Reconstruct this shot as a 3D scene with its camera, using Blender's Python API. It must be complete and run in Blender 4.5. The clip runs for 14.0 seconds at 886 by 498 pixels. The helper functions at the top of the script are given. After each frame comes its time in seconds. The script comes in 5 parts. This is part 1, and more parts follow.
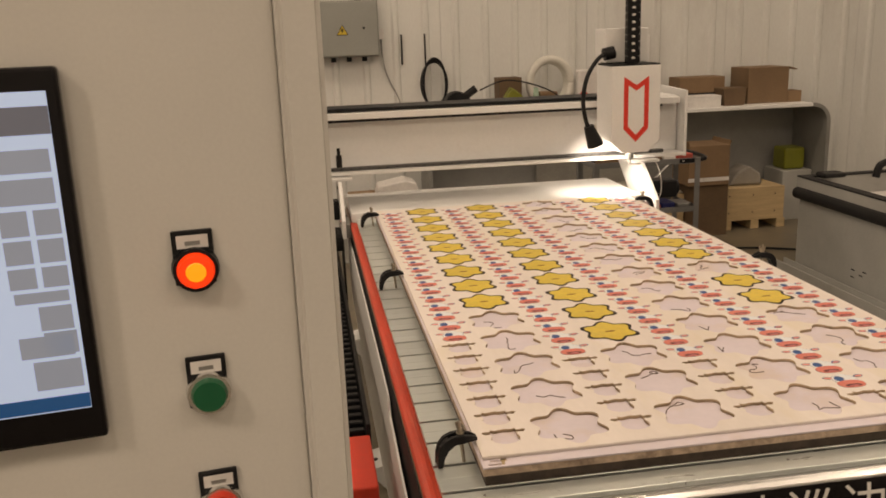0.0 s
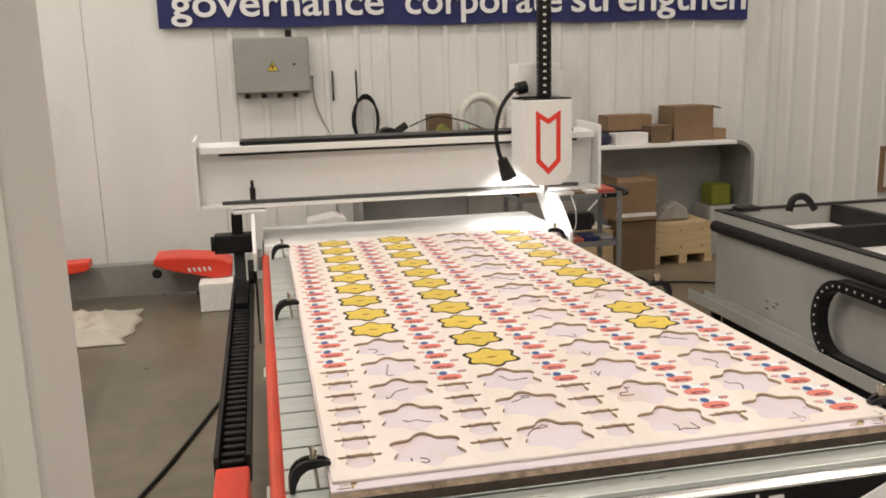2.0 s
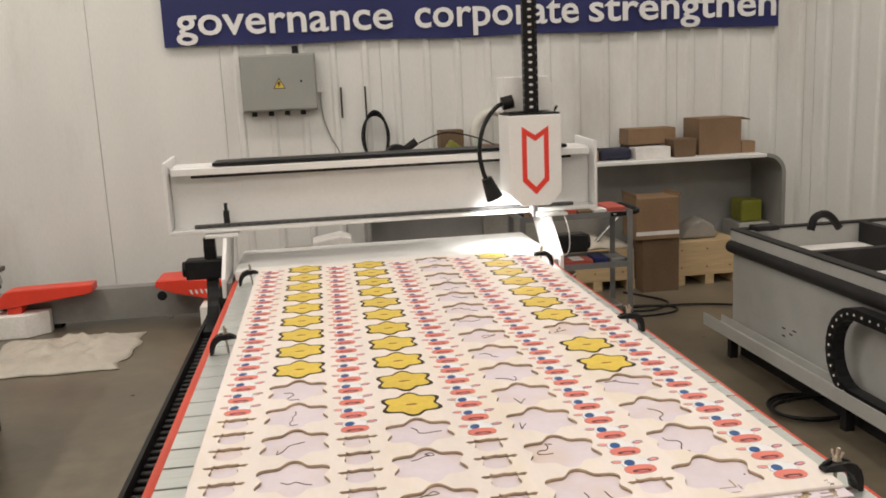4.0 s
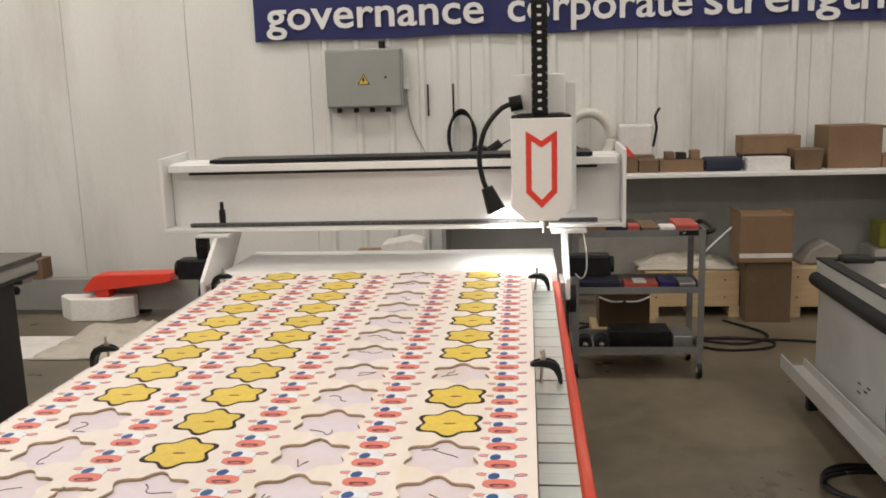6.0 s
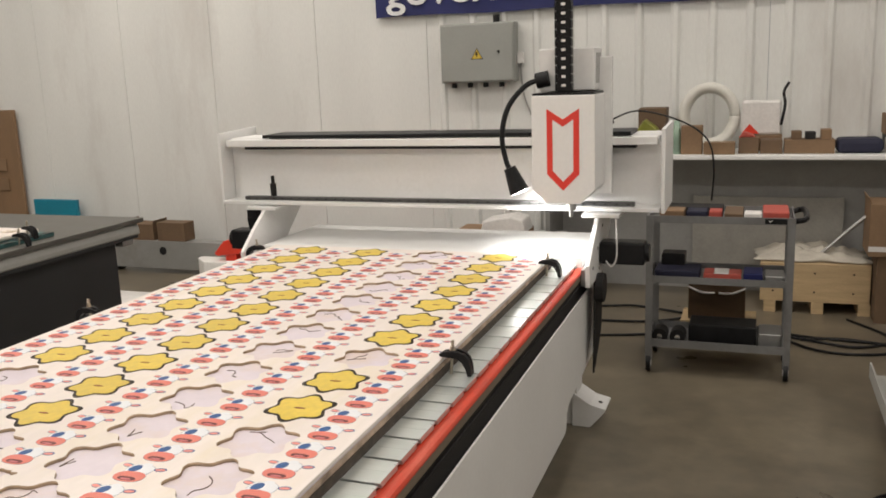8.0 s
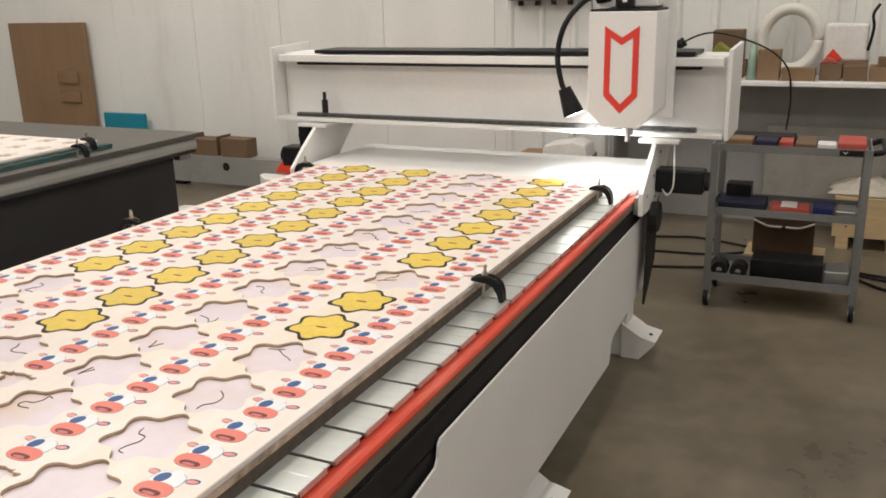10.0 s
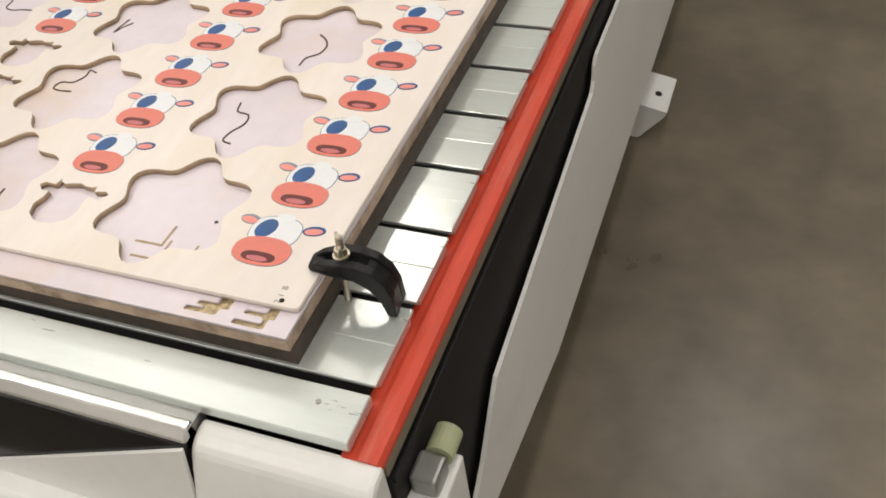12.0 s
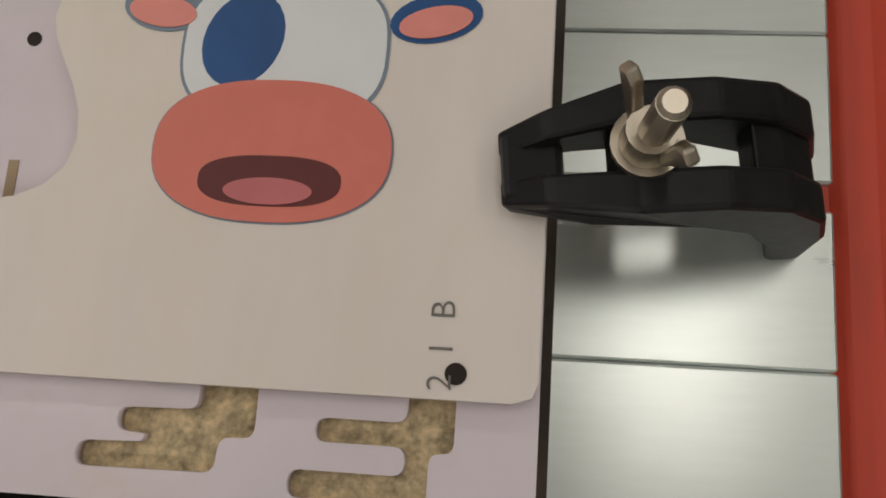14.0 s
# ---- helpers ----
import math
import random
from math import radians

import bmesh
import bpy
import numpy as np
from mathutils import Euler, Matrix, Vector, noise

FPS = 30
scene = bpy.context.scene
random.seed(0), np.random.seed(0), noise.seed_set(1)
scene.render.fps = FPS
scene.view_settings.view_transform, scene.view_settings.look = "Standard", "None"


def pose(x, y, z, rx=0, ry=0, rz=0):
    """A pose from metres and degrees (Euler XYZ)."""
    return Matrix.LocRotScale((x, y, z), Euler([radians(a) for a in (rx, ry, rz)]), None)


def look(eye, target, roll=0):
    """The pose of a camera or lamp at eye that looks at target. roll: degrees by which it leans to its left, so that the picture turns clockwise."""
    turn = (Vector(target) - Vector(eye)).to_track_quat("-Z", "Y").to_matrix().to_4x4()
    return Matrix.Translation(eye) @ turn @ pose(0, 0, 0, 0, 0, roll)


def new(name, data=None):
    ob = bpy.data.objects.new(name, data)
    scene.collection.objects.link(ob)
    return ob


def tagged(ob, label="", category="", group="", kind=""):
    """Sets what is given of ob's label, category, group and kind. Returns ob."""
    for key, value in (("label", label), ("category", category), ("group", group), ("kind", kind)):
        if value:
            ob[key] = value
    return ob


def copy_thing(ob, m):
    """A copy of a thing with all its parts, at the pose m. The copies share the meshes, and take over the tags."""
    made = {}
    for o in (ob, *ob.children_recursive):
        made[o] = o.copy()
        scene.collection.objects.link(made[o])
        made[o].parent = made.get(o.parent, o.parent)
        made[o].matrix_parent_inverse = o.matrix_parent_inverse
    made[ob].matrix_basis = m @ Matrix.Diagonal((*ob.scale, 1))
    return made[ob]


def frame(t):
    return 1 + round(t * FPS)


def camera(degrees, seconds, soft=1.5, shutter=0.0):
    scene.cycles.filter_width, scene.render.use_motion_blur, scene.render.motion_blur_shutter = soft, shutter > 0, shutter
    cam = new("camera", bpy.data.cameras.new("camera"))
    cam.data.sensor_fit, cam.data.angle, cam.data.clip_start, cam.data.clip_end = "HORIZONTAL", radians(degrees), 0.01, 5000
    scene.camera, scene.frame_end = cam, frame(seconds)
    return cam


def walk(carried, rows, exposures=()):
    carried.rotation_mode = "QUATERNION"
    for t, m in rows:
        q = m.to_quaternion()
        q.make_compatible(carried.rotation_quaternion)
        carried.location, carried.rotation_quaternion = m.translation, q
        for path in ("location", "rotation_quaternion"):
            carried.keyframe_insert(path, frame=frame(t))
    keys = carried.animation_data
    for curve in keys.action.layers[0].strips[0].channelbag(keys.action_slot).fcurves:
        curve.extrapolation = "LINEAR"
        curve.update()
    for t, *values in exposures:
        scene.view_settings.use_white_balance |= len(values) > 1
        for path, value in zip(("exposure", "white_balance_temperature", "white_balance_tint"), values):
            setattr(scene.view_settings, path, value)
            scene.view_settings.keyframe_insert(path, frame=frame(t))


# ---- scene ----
cam = camera(54.4, 14.0, soft=1.75)
PATH = [
    (0, (-0.904, -1.503, 1.663), (-0.61, 0.412, 1.168), -2.1),
    (0.5, (-0.888, -1.539, 1.673), (-0.499, 0.37, 1.219), -2.9),
    (1, (-0.847, -1.547, 1.643), (-0.4, 0.356, 1.219), -2.3),
    (1.5, (-0.76, -1.533, 1.626), (-0.334, 0.375, 1.208), -1.3),
    (2, (-0.699, -1.542, 1.616), (-0.303, 0.376, 1.209), -1.6),
    (2.5, (-0.676, -1.542, 1.61), (-0.278, 0.377, 1.211), -1.9),
    (5, (0.136, -1.225, 1.607), (0.219, 0.741, 1.248), -2.7),
    (5.5, (0.376, -1.155, 1.591), (0.343, 0.813, 1.232), -2.4),
    (6, (0.6, -1.017, 1.577), (0.405, 0.941, 1.217), -1.7),
    (6.5, (0.821, -0.996, 1.563), (0.446, 0.937, 1.21), -1.9),
    (7, (1.06, -0.933, 1.58), (0.561, 0.967, 1.205), -1.9),
    (9.5, (1.438, -0.667, 1.538), (0.621, 1.095, 1.061), -2.2),
    (10, (1.409, -0.676, 1.537), (0.592, 1.058, 0.969), -1.4),
    (10.5, (1.431, -0.71, 1.577), (0.582, 0.954, 0.861), -0.6),
    (11, (1.403, -0.681, 1.556), (0.551, 0.874, 0.631), -1.0),
    (11.5, (1.247, -0.567, 1.512), (0.458, 0.888, 0.389), -3.9),
    (12, (0.985, -0.43, 1.436), (0.353, 0.852, 0.037), -9.0),
    (12.5, (0.817, -0.278, 1.389), (0.283, 0.763, -0.233), -14.0),
    (13, (0.688, -0.127, 1.241), (0.222, 0.653, -0.541), -21.9),
    (13.5, (0.634, -0.04, 1.136), (0.338, 0.572, -0.745), -21.0),
    (14, (0.612, -0.009, 1.059), (0.397, 0.418, -0.883), -23.5),
]
EXPOSURES = [(0, -0.75, 8600, 17), (0.5, -0.45, 8000, 15), (1.0, -0.24, 7300, 12), (1.5, -0.17, 6850, 11), (2.5, -0.26, 6700, 11), (5.0, -0.33, 6600, 10), (10.0, -0.2, 6500, 10), (11.5, -0.15, 6450, 9), (12.0, -0.34, 6400, 8), (12.5, -0.42, 6400, 8), (13.0, -0.68, 6450, 8), (13.5, -1.05, 6450, 8), (14.0, -1.42, 6450, 8)]
walk(cam, [(t, look(eye, target, roll)) for t, eye, target, roll in PATH], EXPOSURES)


# ---- world and light ----
world = bpy.data.worlds.new("world")
scene.world = world
world.use_nodes = True
world.node_tree.nodes["Background"].inputs[0].default_value = (0.75, 0.83, 1.0, 1)
world.node_tree.nodes["Background"].inputs[1].default_value = 0.25


def lamp(name, kind, m, power, colour, size=0.1, size_y=None, angle=60, blend=0.5):
    data = bpy.data.lights.new(name, kind)
    data.energy, data.color = power, colour
    if kind == "AREA":
        data.shape, data.size, data.size_y = "RECTANGLE", size, size_y or size
    else:
        data.shadow_soft_size = size
    if kind == "SPOT":
        data.spot_size, data.spot_blend = radians(angle), blend
    ob = new(name, data)
    ob.matrix_world = m
    return ob


HALL_TINT = (1.0, 0.925, 0.845)
# two lamps over the bed fit slat highlights; the rest is an assumed grid
for lx in (-3.6, -1.45, 1.27, 3.8):
    for ly in (-3.2, 0.75, 3.6):
        lamp("high_bay_light", "AREA", look((lx, ly, 4.75), (lx, ly + 0.01, 0)), (63 if lx < -2 else 31) * (1.45 if ly < -1 else 1), HALL_TINT, 0.3, 1.5 if ly == 0.75 else 0.42)
# two long overhead fill lamps, added; no roof opening is modelled
for lx in (-3.0, 3.0):
    lamp("overhead_fill", "AREA", look((lx, 0.0, 4.95), (lx, 0.01, 0)), 48, HALL_TINT, 1.0, 9.0)

# ---- materials ----
MATS = {}


def mat(name, colour, rough=0.5, metal=0.0, vary=0.12, scale=6.0, fine=60.0, bump=0.05, spread=0.12, coat=0.0,
        stain=None, stain_at=0.62, emit=None, power=0.0, stretch=None, rand=0.0, trans=0.0, alpha=1.0):
    """A painted, metal or wooden surface with broad and fine variation."""
    if name in MATS:
        return MATS[name]
    m = bpy.data.materials.new(name)
    m.use_nodes = True
    nt = m.node_tree
    N, Lk = nt.nodes, nt.links
    b = N["Principled BSDF"]
    b.inputs["Roughness"].default_value, b.inputs["Metallic"].default_value = rough, metal
    b.inputs["Coat Weight"].default_value = coat
    b.inputs["Specular IOR Level"].default_value = 0.22 if max(colour) < 0.03 else 0.5
    b.inputs["Transmission Weight"].default_value = trans
    b.inputs["Alpha"].default_value = alpha
    tc = N.new("ShaderNodeTexCoord")
    mp = N.new("ShaderNodeMapping")
    Lk.new(tc.outputs["Object"], mp.inputs[0])
    if stretch:
        mp.inputs["Scale"].default_value = stretch
    n1, n2 = N.new("ShaderNodeTexNoise"), N.new("ShaderNodeTexNoise")
    for n, s, d in ((n1, scale, 4), (n2, fine, 3)):
        n.inputs["Scale"].default_value, n.inputs["Detail"].default_value = s, d
        Lk.new(mp.outputs[0], n.inputs["Vector"])
    mix = N.new("ShaderNodeMath")
    mix.operation = "MULTIPLY_ADD"
    Lk.new(n1.outputs["Fac"], mix.inputs[0])
    mix.inputs[1].default_value = 0.65
    sc = N.new("ShaderNodeMath")
    sc.operation = "MULTIPLY"
    sc.inputs[1].default_value = 0.35
    Lk.new(n2.outputs["Fac"], sc.inputs[0])
    Lk.new(sc.outputs[0], mix.inputs[2])
    ramp = N.new("ShaderNodeValToRGB")
    lo = tuple(c * (1 - vary) for c in colour)
    hi = tuple(min(1, c * (1 + vary)) for c in colour)
    ramp.color_ramp.elements[0].position, ramp.color_ramp.elements[1].position = 0.35, 0.65
    ramp.color_ramp.elements[0].color, ramp.color_ramp.elements[1].color = (*lo, 1), (*hi, 1)
    Lk.new(mix.outputs[0], ramp.inputs[0])
    out = ramp.outputs[0]
    if stain:
        n3 = N.new("ShaderNodeTexNoise")
        n3.inputs["Scale"].default_value, n3.inputs["Detail"].default_value = scale * 0.45, 8
        n3.inputs["Roughness"].default_value = 0.7
        Lk.new(mp.outputs[0], n3.inputs["Vector"])
        r3 = N.new("ShaderNodeMapRange")
        r3.inputs[1].default_value, r3.inputs[2].default_value = stain_at - 0.12, stain_at + 0.12
        Lk.new(n3.outputs["Fac"], r3.inputs[0])
        mx = N.new("ShaderNodeMix")
        mx.data_type = "RGBA"
        Lk.new(r3.outputs[0], mx.inputs["Factor"])
        Lk.new(out, mx.inputs["A"])
        mx.inputs["B"].default_value = (*stain, 1)
        out = mx.outputs["Result"]
    if rand:
        oi = N.new("ShaderNodeObjectInfo")
        mr = N.new("ShaderNodeMapRange")
        mr.inputs[3].default_value, mr.inputs[4].default_value = 1 - rand, 1 + rand
        Lk.new(oi.outputs["Random"], mr.inputs[0])
        hs = N.new("ShaderNodeHueSaturation")
        Lk.new(mr.outputs[0], hs.inputs["Value"])
        Lk.new(out, hs.inputs["Color"])
        out = hs.outputs[0]
    Lk.new(out, b.inputs["Base Color"])
    rr = N.new("ShaderNodeMapRange")
    rr.inputs[3].default_value, rr.inputs[4].default_value = max(0.02, rough - spread), min(1, rough + spread)
    Lk.new(mix.outputs[0], rr.inputs[0])
    Lk.new(rr.outputs[0], b.inputs["Roughness"])
    if bump:
        bp = N.new("ShaderNodeBump")
        bp.inputs["Strength"].default_value, bp.inputs["Distance"].default_value = bump, 0.004
        Lk.new(mix.outputs[0], bp.inputs["Height"])
        Lk.new(bp.outputs[0], b.inputs["Normal"])
    if emit:
        b.inputs["Emission Color"].default_value, b.inputs["Emission Strength"].default_value = (*emit, 1), power
    MATS[name] = m
    return m


WHITE = mat("white machine paint", (0.78, 0.78, 0.77), 0.42, vary=0.04, scale=3, bump=0.03, stain=(0.6, 0.58, 0.54), stain_at=0.72)
CABINET = mat("warm white cabinet paint", (0.66, 0.645, 0.61), 0.55, vary=0.04, scale=4, fine=300, bump=0.06)
WALL = mat("white corrugated wall sheet", (0.705, 0.712, 0.69), 0.6, vary=0.06, scale=1.3, bump=0.05, stain=(0.52, 0.5, 0.47), stain_at=0.66, stretch=(1.5, 1, 0.4))
PLAINWALL = mat("plain white wall paint", (0.74, 0.73, 0.71), 0.7, vary=0.04, scale=1.0)
# wide mottling: concrete patches plus pale streaky reflections put into the colour
FLOOR = mat("worn grey concrete floor", (0.16, 0.135, 0.097), 0.32, vary=0.32, scale=1.6, fine=9, bump=0.02, spread=0.16, stain=(0.1, 0.084, 0.062), stain_at=0.6)
CEIL = mat("pale ceiling sheet", (0.7, 0.7, 0.68), 0.7)
ALU = mat("brushed aluminium slat", (0.71, 0.76, 0.74), 0.28, metal=0.65, vary=0.04, scale=8, fine=40, bump=0.004, spread=0.02, stretch=(1, 8, 1), rand=0.05)
CHROME = mat("polished steel rail", (0.75, 0.75, 0.74), 0.22, metal=1.0, vary=0.05)
STEEL = mat("grey steel", (0.36, 0.36, 0.35), 0.4, metal=0.8, vary=0.1)
ZINC = mat("zinc plated bolt steel", (0.52, 0.47, 0.39), 0.34, metal=1.0, vary=0.12)
BLACK = mat("black plastic", (0.012, 0.012, 0.013), 0.38, vary=0.3, scale=20, fine=200, bump=0.08)
MATTE = mat("matt black steel", (0.018, 0.017, 0.017), 0.6, vary=0.3, scale=12, bump=0.06)
GLOSS = mat("gloss black panel", (0.008, 0.007, 0.008), 0.16, vary=0.2)
RED = mat("red dust cover strip", (0.56, 0.055, 0.025), 0.45, vary=0.14, scale=9, bump=0.12, stretch=(4, 0.6, 4), stain=(0.62, 0.15, 0.1), stain_at=0.68)
REDPL = mat("red plastic", (0.72, 0.05, 0.025), 0.42, vary=0.08)
PLY = mat("pale plywood face", (0.815, 0.747, 0.702), 0.42, vary=0.05, scale=3, fine=30, bump=0.04, stretch=(2.5, 0.7, 1), stain=(0.77, 0.68, 0.53), stain_at=0.62)
PLYCUT = mat("browned plywood cut edge", (0.42, 0.31, 0.205), 0.8, vary=0.25, scale=40)
LILAC = mat("lilac laminate board", (0.72, 0.65, 0.71), 0.36, vary=0.05, scale=9, stain=(0.70, 0.57, 0.48), stain_at=0.62)
MDF = mat("raw brown particle board", (0.54, 0.43, 0.26), 0.85, vary=0.5, scale=170, fine=600, bump=0.4, stain=(0.16, 0.1, 0.05), stain_at=0.7)
DARKMDF = mat("dark board edge", (0.06, 0.045, 0.035), 0.8, vary=0.35, scale=40, bump=0.3)
YELLOW = mat("yellow star print", (0.70, 0.52, 0.075), 0.42, vary=0.08, scale=30, rand=0.06)
INK = mat("black ink", (0.025, 0.017, 0.014), 0.5, vary=0.2)
SALMON = mat("salmon print", (0.72, 0.2, 0.155), 0.45, vary=0.05, scale=18, fine=120, bump=0.02)
DULLRED = mat("faded red carton", (0.42, 0.075, 0.055), 0.6, vary=0.15)
PINK = mat("pink print", (0.83, 0.3, 0.26), 0.45, vary=0.08)
BLUE = mat("blue print", (0.013, 0.082, 0.26), 0.45, vary=0.15, scale=40)
WHITEPR = mat("white print", (0.8, 0.82, 0.85), 0.45, vary=0.05)
GREYBL = mat("blue grey print edge", (0.21, 0.27, 0.35), 0.45, vary=0.08)
EMBLEM = mat("red emblem vinyl", (0.72, 0.045, 0.03), 0.4, vary=0.05)
BANNER = mat("dark blue banner fabric", (0.009, 0.014, 0.10), 0.6, vary=0.12, scale=5, bump=0.08)
BANNERW = mat("white banner lettering", (0.75, 0.75, 0.76), 0.6, vary=0.03)
BOXGREY = mat("grey enamel box", (0.3, 0.31, 0.29), 0.45, vary=0.04)
MACHGREY = mat("light grey machine enamel", (0.4, 0.4, 0.38), 0.45, vary=0.06, stain=(0.32, 0.31, 0.29), stain_at=0.68)
CARTGREY = mat("grey cart paint", (0.19, 0.19, 0.19), 0.45, vary=0.12, stain=(0.12, 0.11, 0.1), stain_at=0.66)
DARKMACH = mat("charcoal machine enamel", (0.03, 0.031, 0.034), 0.5, vary=0.12)
CARD = mat("brown cardboard", (0.23, 0.145, 0.082), 0.8, vary=0.12, scale=5, rand=0.12)
CARDDK = mat("dark brown cardboard", (0.14, 0.088, 0.05), 0.8, vary=0.15, rand=0.1)
WOOD = mat("pale crate wood", (0.52, 0.385, 0.22), 0.75, vary=0.15, scale=4, stretch=(1, 1, 8), bump=0.15)
PLYDK = mat("brown plywood panel", (0.23, 0.14, 0.075), 0.6, vary=0.12, scale=2, stretch=(3, 1, 0.6))
FOAM = mat("white polystyrene foam", (0.8, 0.79, 0.76), 0.85, vary=0.05, scale=60, bump=0.2)
FILM = mat("crumpled translucent wrap", (0.50, 0.465, 0.40), 0.4, vary=0.1, scale=10, bump=0.2)
GREEN = mat("green button plastic", (0.0, 0.11, 0.045), 0.3, vary=0.1)
LIME = mat("lime green plastic", (0.21, 0.22, 0.025), 0.4)
TEAL = mat("teal plastic", (0.0, 0.2, 0.3), 0.4)
NAVY = mat("navy fabric", (0.012, 0.013, 0.035), 0.7, bump=0.2)
LAMPRED = mat("lit red pilot lamp", (0.8, 0.05, 0.01), 0.3, emit=(1.0, 0.045, 0.01), power=1.2)
LAMPHOT = mat("lit amber lamp core", (0.9, 0.3, 0.02), 0.3, emit=(1.0, 0.34, 0.02), power=1.3)
DISPLAY = mat("lit display", (0.3, 0.34, 0.42), 0.2, emit=(0.48, 0.72, 1.15), power=0.85, vary=0.02)
DISPGREY = mat("lit display grey field", (0.2, 0.22, 0.25), 0.2, emit=(0.34, 0.45, 0.66), power=0.55, vary=0.02)
DISPDARK = mat("lit display dark band", (0.1, 0.1, 0.12), 0.2, emit=(0.2, 0.24, 0.33), power=0.45, vary=0.02)
DISPBLUE = mat("lit display blue bar", (0.0, 0.05, 0.2), 0.2, emit=(0.03, 0.16, 0.42), power=0.4, vary=0.02)
LED = mat("lit work lamp lens", (1, 1, 1), 0.3, emit=(1.0, 0.98, 0.95), power=40.0)
PAPER = mat("white paper label", (0.7, 0.68, 0.66), 0.6)
YLABEL = mat("yellow warning label", (0.7, 0.5, 0.06), 0.5)


# ---- mesh helpers ----
def bx(bm, x0, x1, y0, y1, z0, z1):
    v = [bm.verts.new(p) for p in ((x0, y0, z0), (x1, y0, z0), (x1, y1, z0), (x0, y1, z0), (x0, y0, z1), (x1, y0, z1), (x1, y1, z1), (x0, y1, z1))]
    for f in ((3, 2, 1, 0), (4, 5, 6, 7), (0, 1, 5, 4), (1, 2, 6, 5), (2, 3, 7, 6), (3, 0, 4, 7)):
        bm.faces.new([v[i] for i in f])
    return bm


def box(x0, x1, y0, y1, z0, z1, w=0.0, seg=2):
    bm = bx(bmesh.new(), x0, x1, y0, y1, z0, z1)
    if w:
        bmesh.ops.bevel(bm, geom=bm.edges[:], offset=w, segments=seg, affect="EDGES", profile=0.5)
    return bm


def prism(pts, axis, lo, hi, w=0.0, bm=None):
    """An outline pushed along an axis: pts are (y, z) for x, (x, z) for y and (x, y) for z."""
    bm = bm or bmesh.new()
    put = {"x": lambda p, d: (d, p[0], p[1]), "y": lambda p, d: (p[0], d, p[1]), "z": lambda p, d: (p[0], p[1], d)}[axis]
    a = [bm.verts.new(put(p, lo)) for p in pts]
    b = [bm.verts.new(put(p, hi)) for p in pts]
    bm.faces.new(a), bm.faces.new(b)
    for i in range(len(pts)):
        j = (i + 1) % len(pts)
        bm.faces.new((a[i], a[j], b[j], b[i]))
    bmesh.ops.recalc_face_normals(bm, faces=bm.faces[:])
    if w:
        bmesh.ops.bevel(bm, geom=bm.edges[:], offset=w, segments=2, affect="EDGES", profile=0.5)
    return bm


def cyl(p0, p1, r0, r1=None, n=20, bm=None):
    bm = bm or bmesh.new()
    p0, p1 = Vector(p0), Vector(p1)
    q = (p1 - p0).to_track_quat("Z", "Y")
    rings = []
    for p, r in ((p0, r0), (p1, r0 if r1 is None else r1)):
        rings.append([bm.verts.new(p + q @ Vector((r * math.cos(2 * math.pi * i / n), r * math.sin(2 * math.pi * i / n), 0))) for i in range(n)])
    bm.faces.new(rings[0][::-1]), bm.faces.new(rings[1])
    for i in range(n):
        j = (i + 1) % n
        bm.faces.new((rings[0][i], rings[0][j], rings[1][j], rings[1][i]))
    return bm


def smoothline(pts, steps=6):
    out, P = [], [Vector(p) for p in pts]
    for i in range(len(P) - 1):
        a, b, c, d = P[max(i - 1, 0)], P[i], P[i + 1], P[min(i + 2, len(P) - 1)]
        for s in range(steps):
            t = s / steps
            out.append(0.5 * (2 * b + (c - a) * t + (2 * a - 5 * b + 4 * c - d) * t * t + (3 * b - a - 3 * c + d) * t ** 3))
    return out + [P[-1]]


def tube(pts, r, n=8, steps=6, bm=None):
    bm = bm or bmesh.new()
    P = smoothline(pts, steps) if steps > 1 else [Vector(p) for p in pts]
    rings, u = [], None
    for i, p in enumerate(P):
        d = (P[min(i + 1, len(P) - 1)] - P[max(i - 1, 0)]).normalized()
        if u is None:
            u = d.cross(Vector((0, 0, 1)) if abs(d.z) < 0.9 else Vector((1, 0, 0))).normalized()
        u = (u - d * u.dot(d)).normalized()
        v = d.cross(u)
        rings.append([bm.verts.new(p + r * (math.cos(2 * math.pi * k / n) * u + math.sin(2 * math.pi * k / n) * v)) for k in range(n)])
    for a, b in zip(rings, rings[1:]):
        for k in range(n):
            bm.faces.new((a[k], a[(k + 1) % n], b[(k + 1) % n], b[k]))
    bm.faces.new(rings[0][::-1]), bm.faces.new(rings[-1])
    bmesh.ops.recalc_face_normals(bm, faces=bm.faces[:])
    return bm


BASE = {}


def link(name, bm, material, smooth=False):
    me = bpy.data.meshes.new(name)
    if smooth:
        for f in bm.faces:
            f.smooth = True
    bm.to_mesh(me)
    bm.free()
    me.materials.append(material)
    return new(name, me)


def thing(name, label, category, at=(0, 0, 0), group="", kind=""):
    ob = new(name)
    ob.location = at
    ob.empty_display_size = 0.05
    BASE[ob.name] = Vector(at)
    return tagged(ob, label, category, group, kind)


def part(name, bm, material, parent, label="", smooth=False):
    """One mesh under a thing or a part; the outline is given in the place's own metres."""
    base = BASE.get(parent.name, Vector())
    bmesh.ops.translate(bm, verts=bm.verts[:], vec=-base)
    ob = link(name, bm, material, smooth)
    ob.parent = parent
    BASE[ob.name] = base
    return tagged(ob, label)


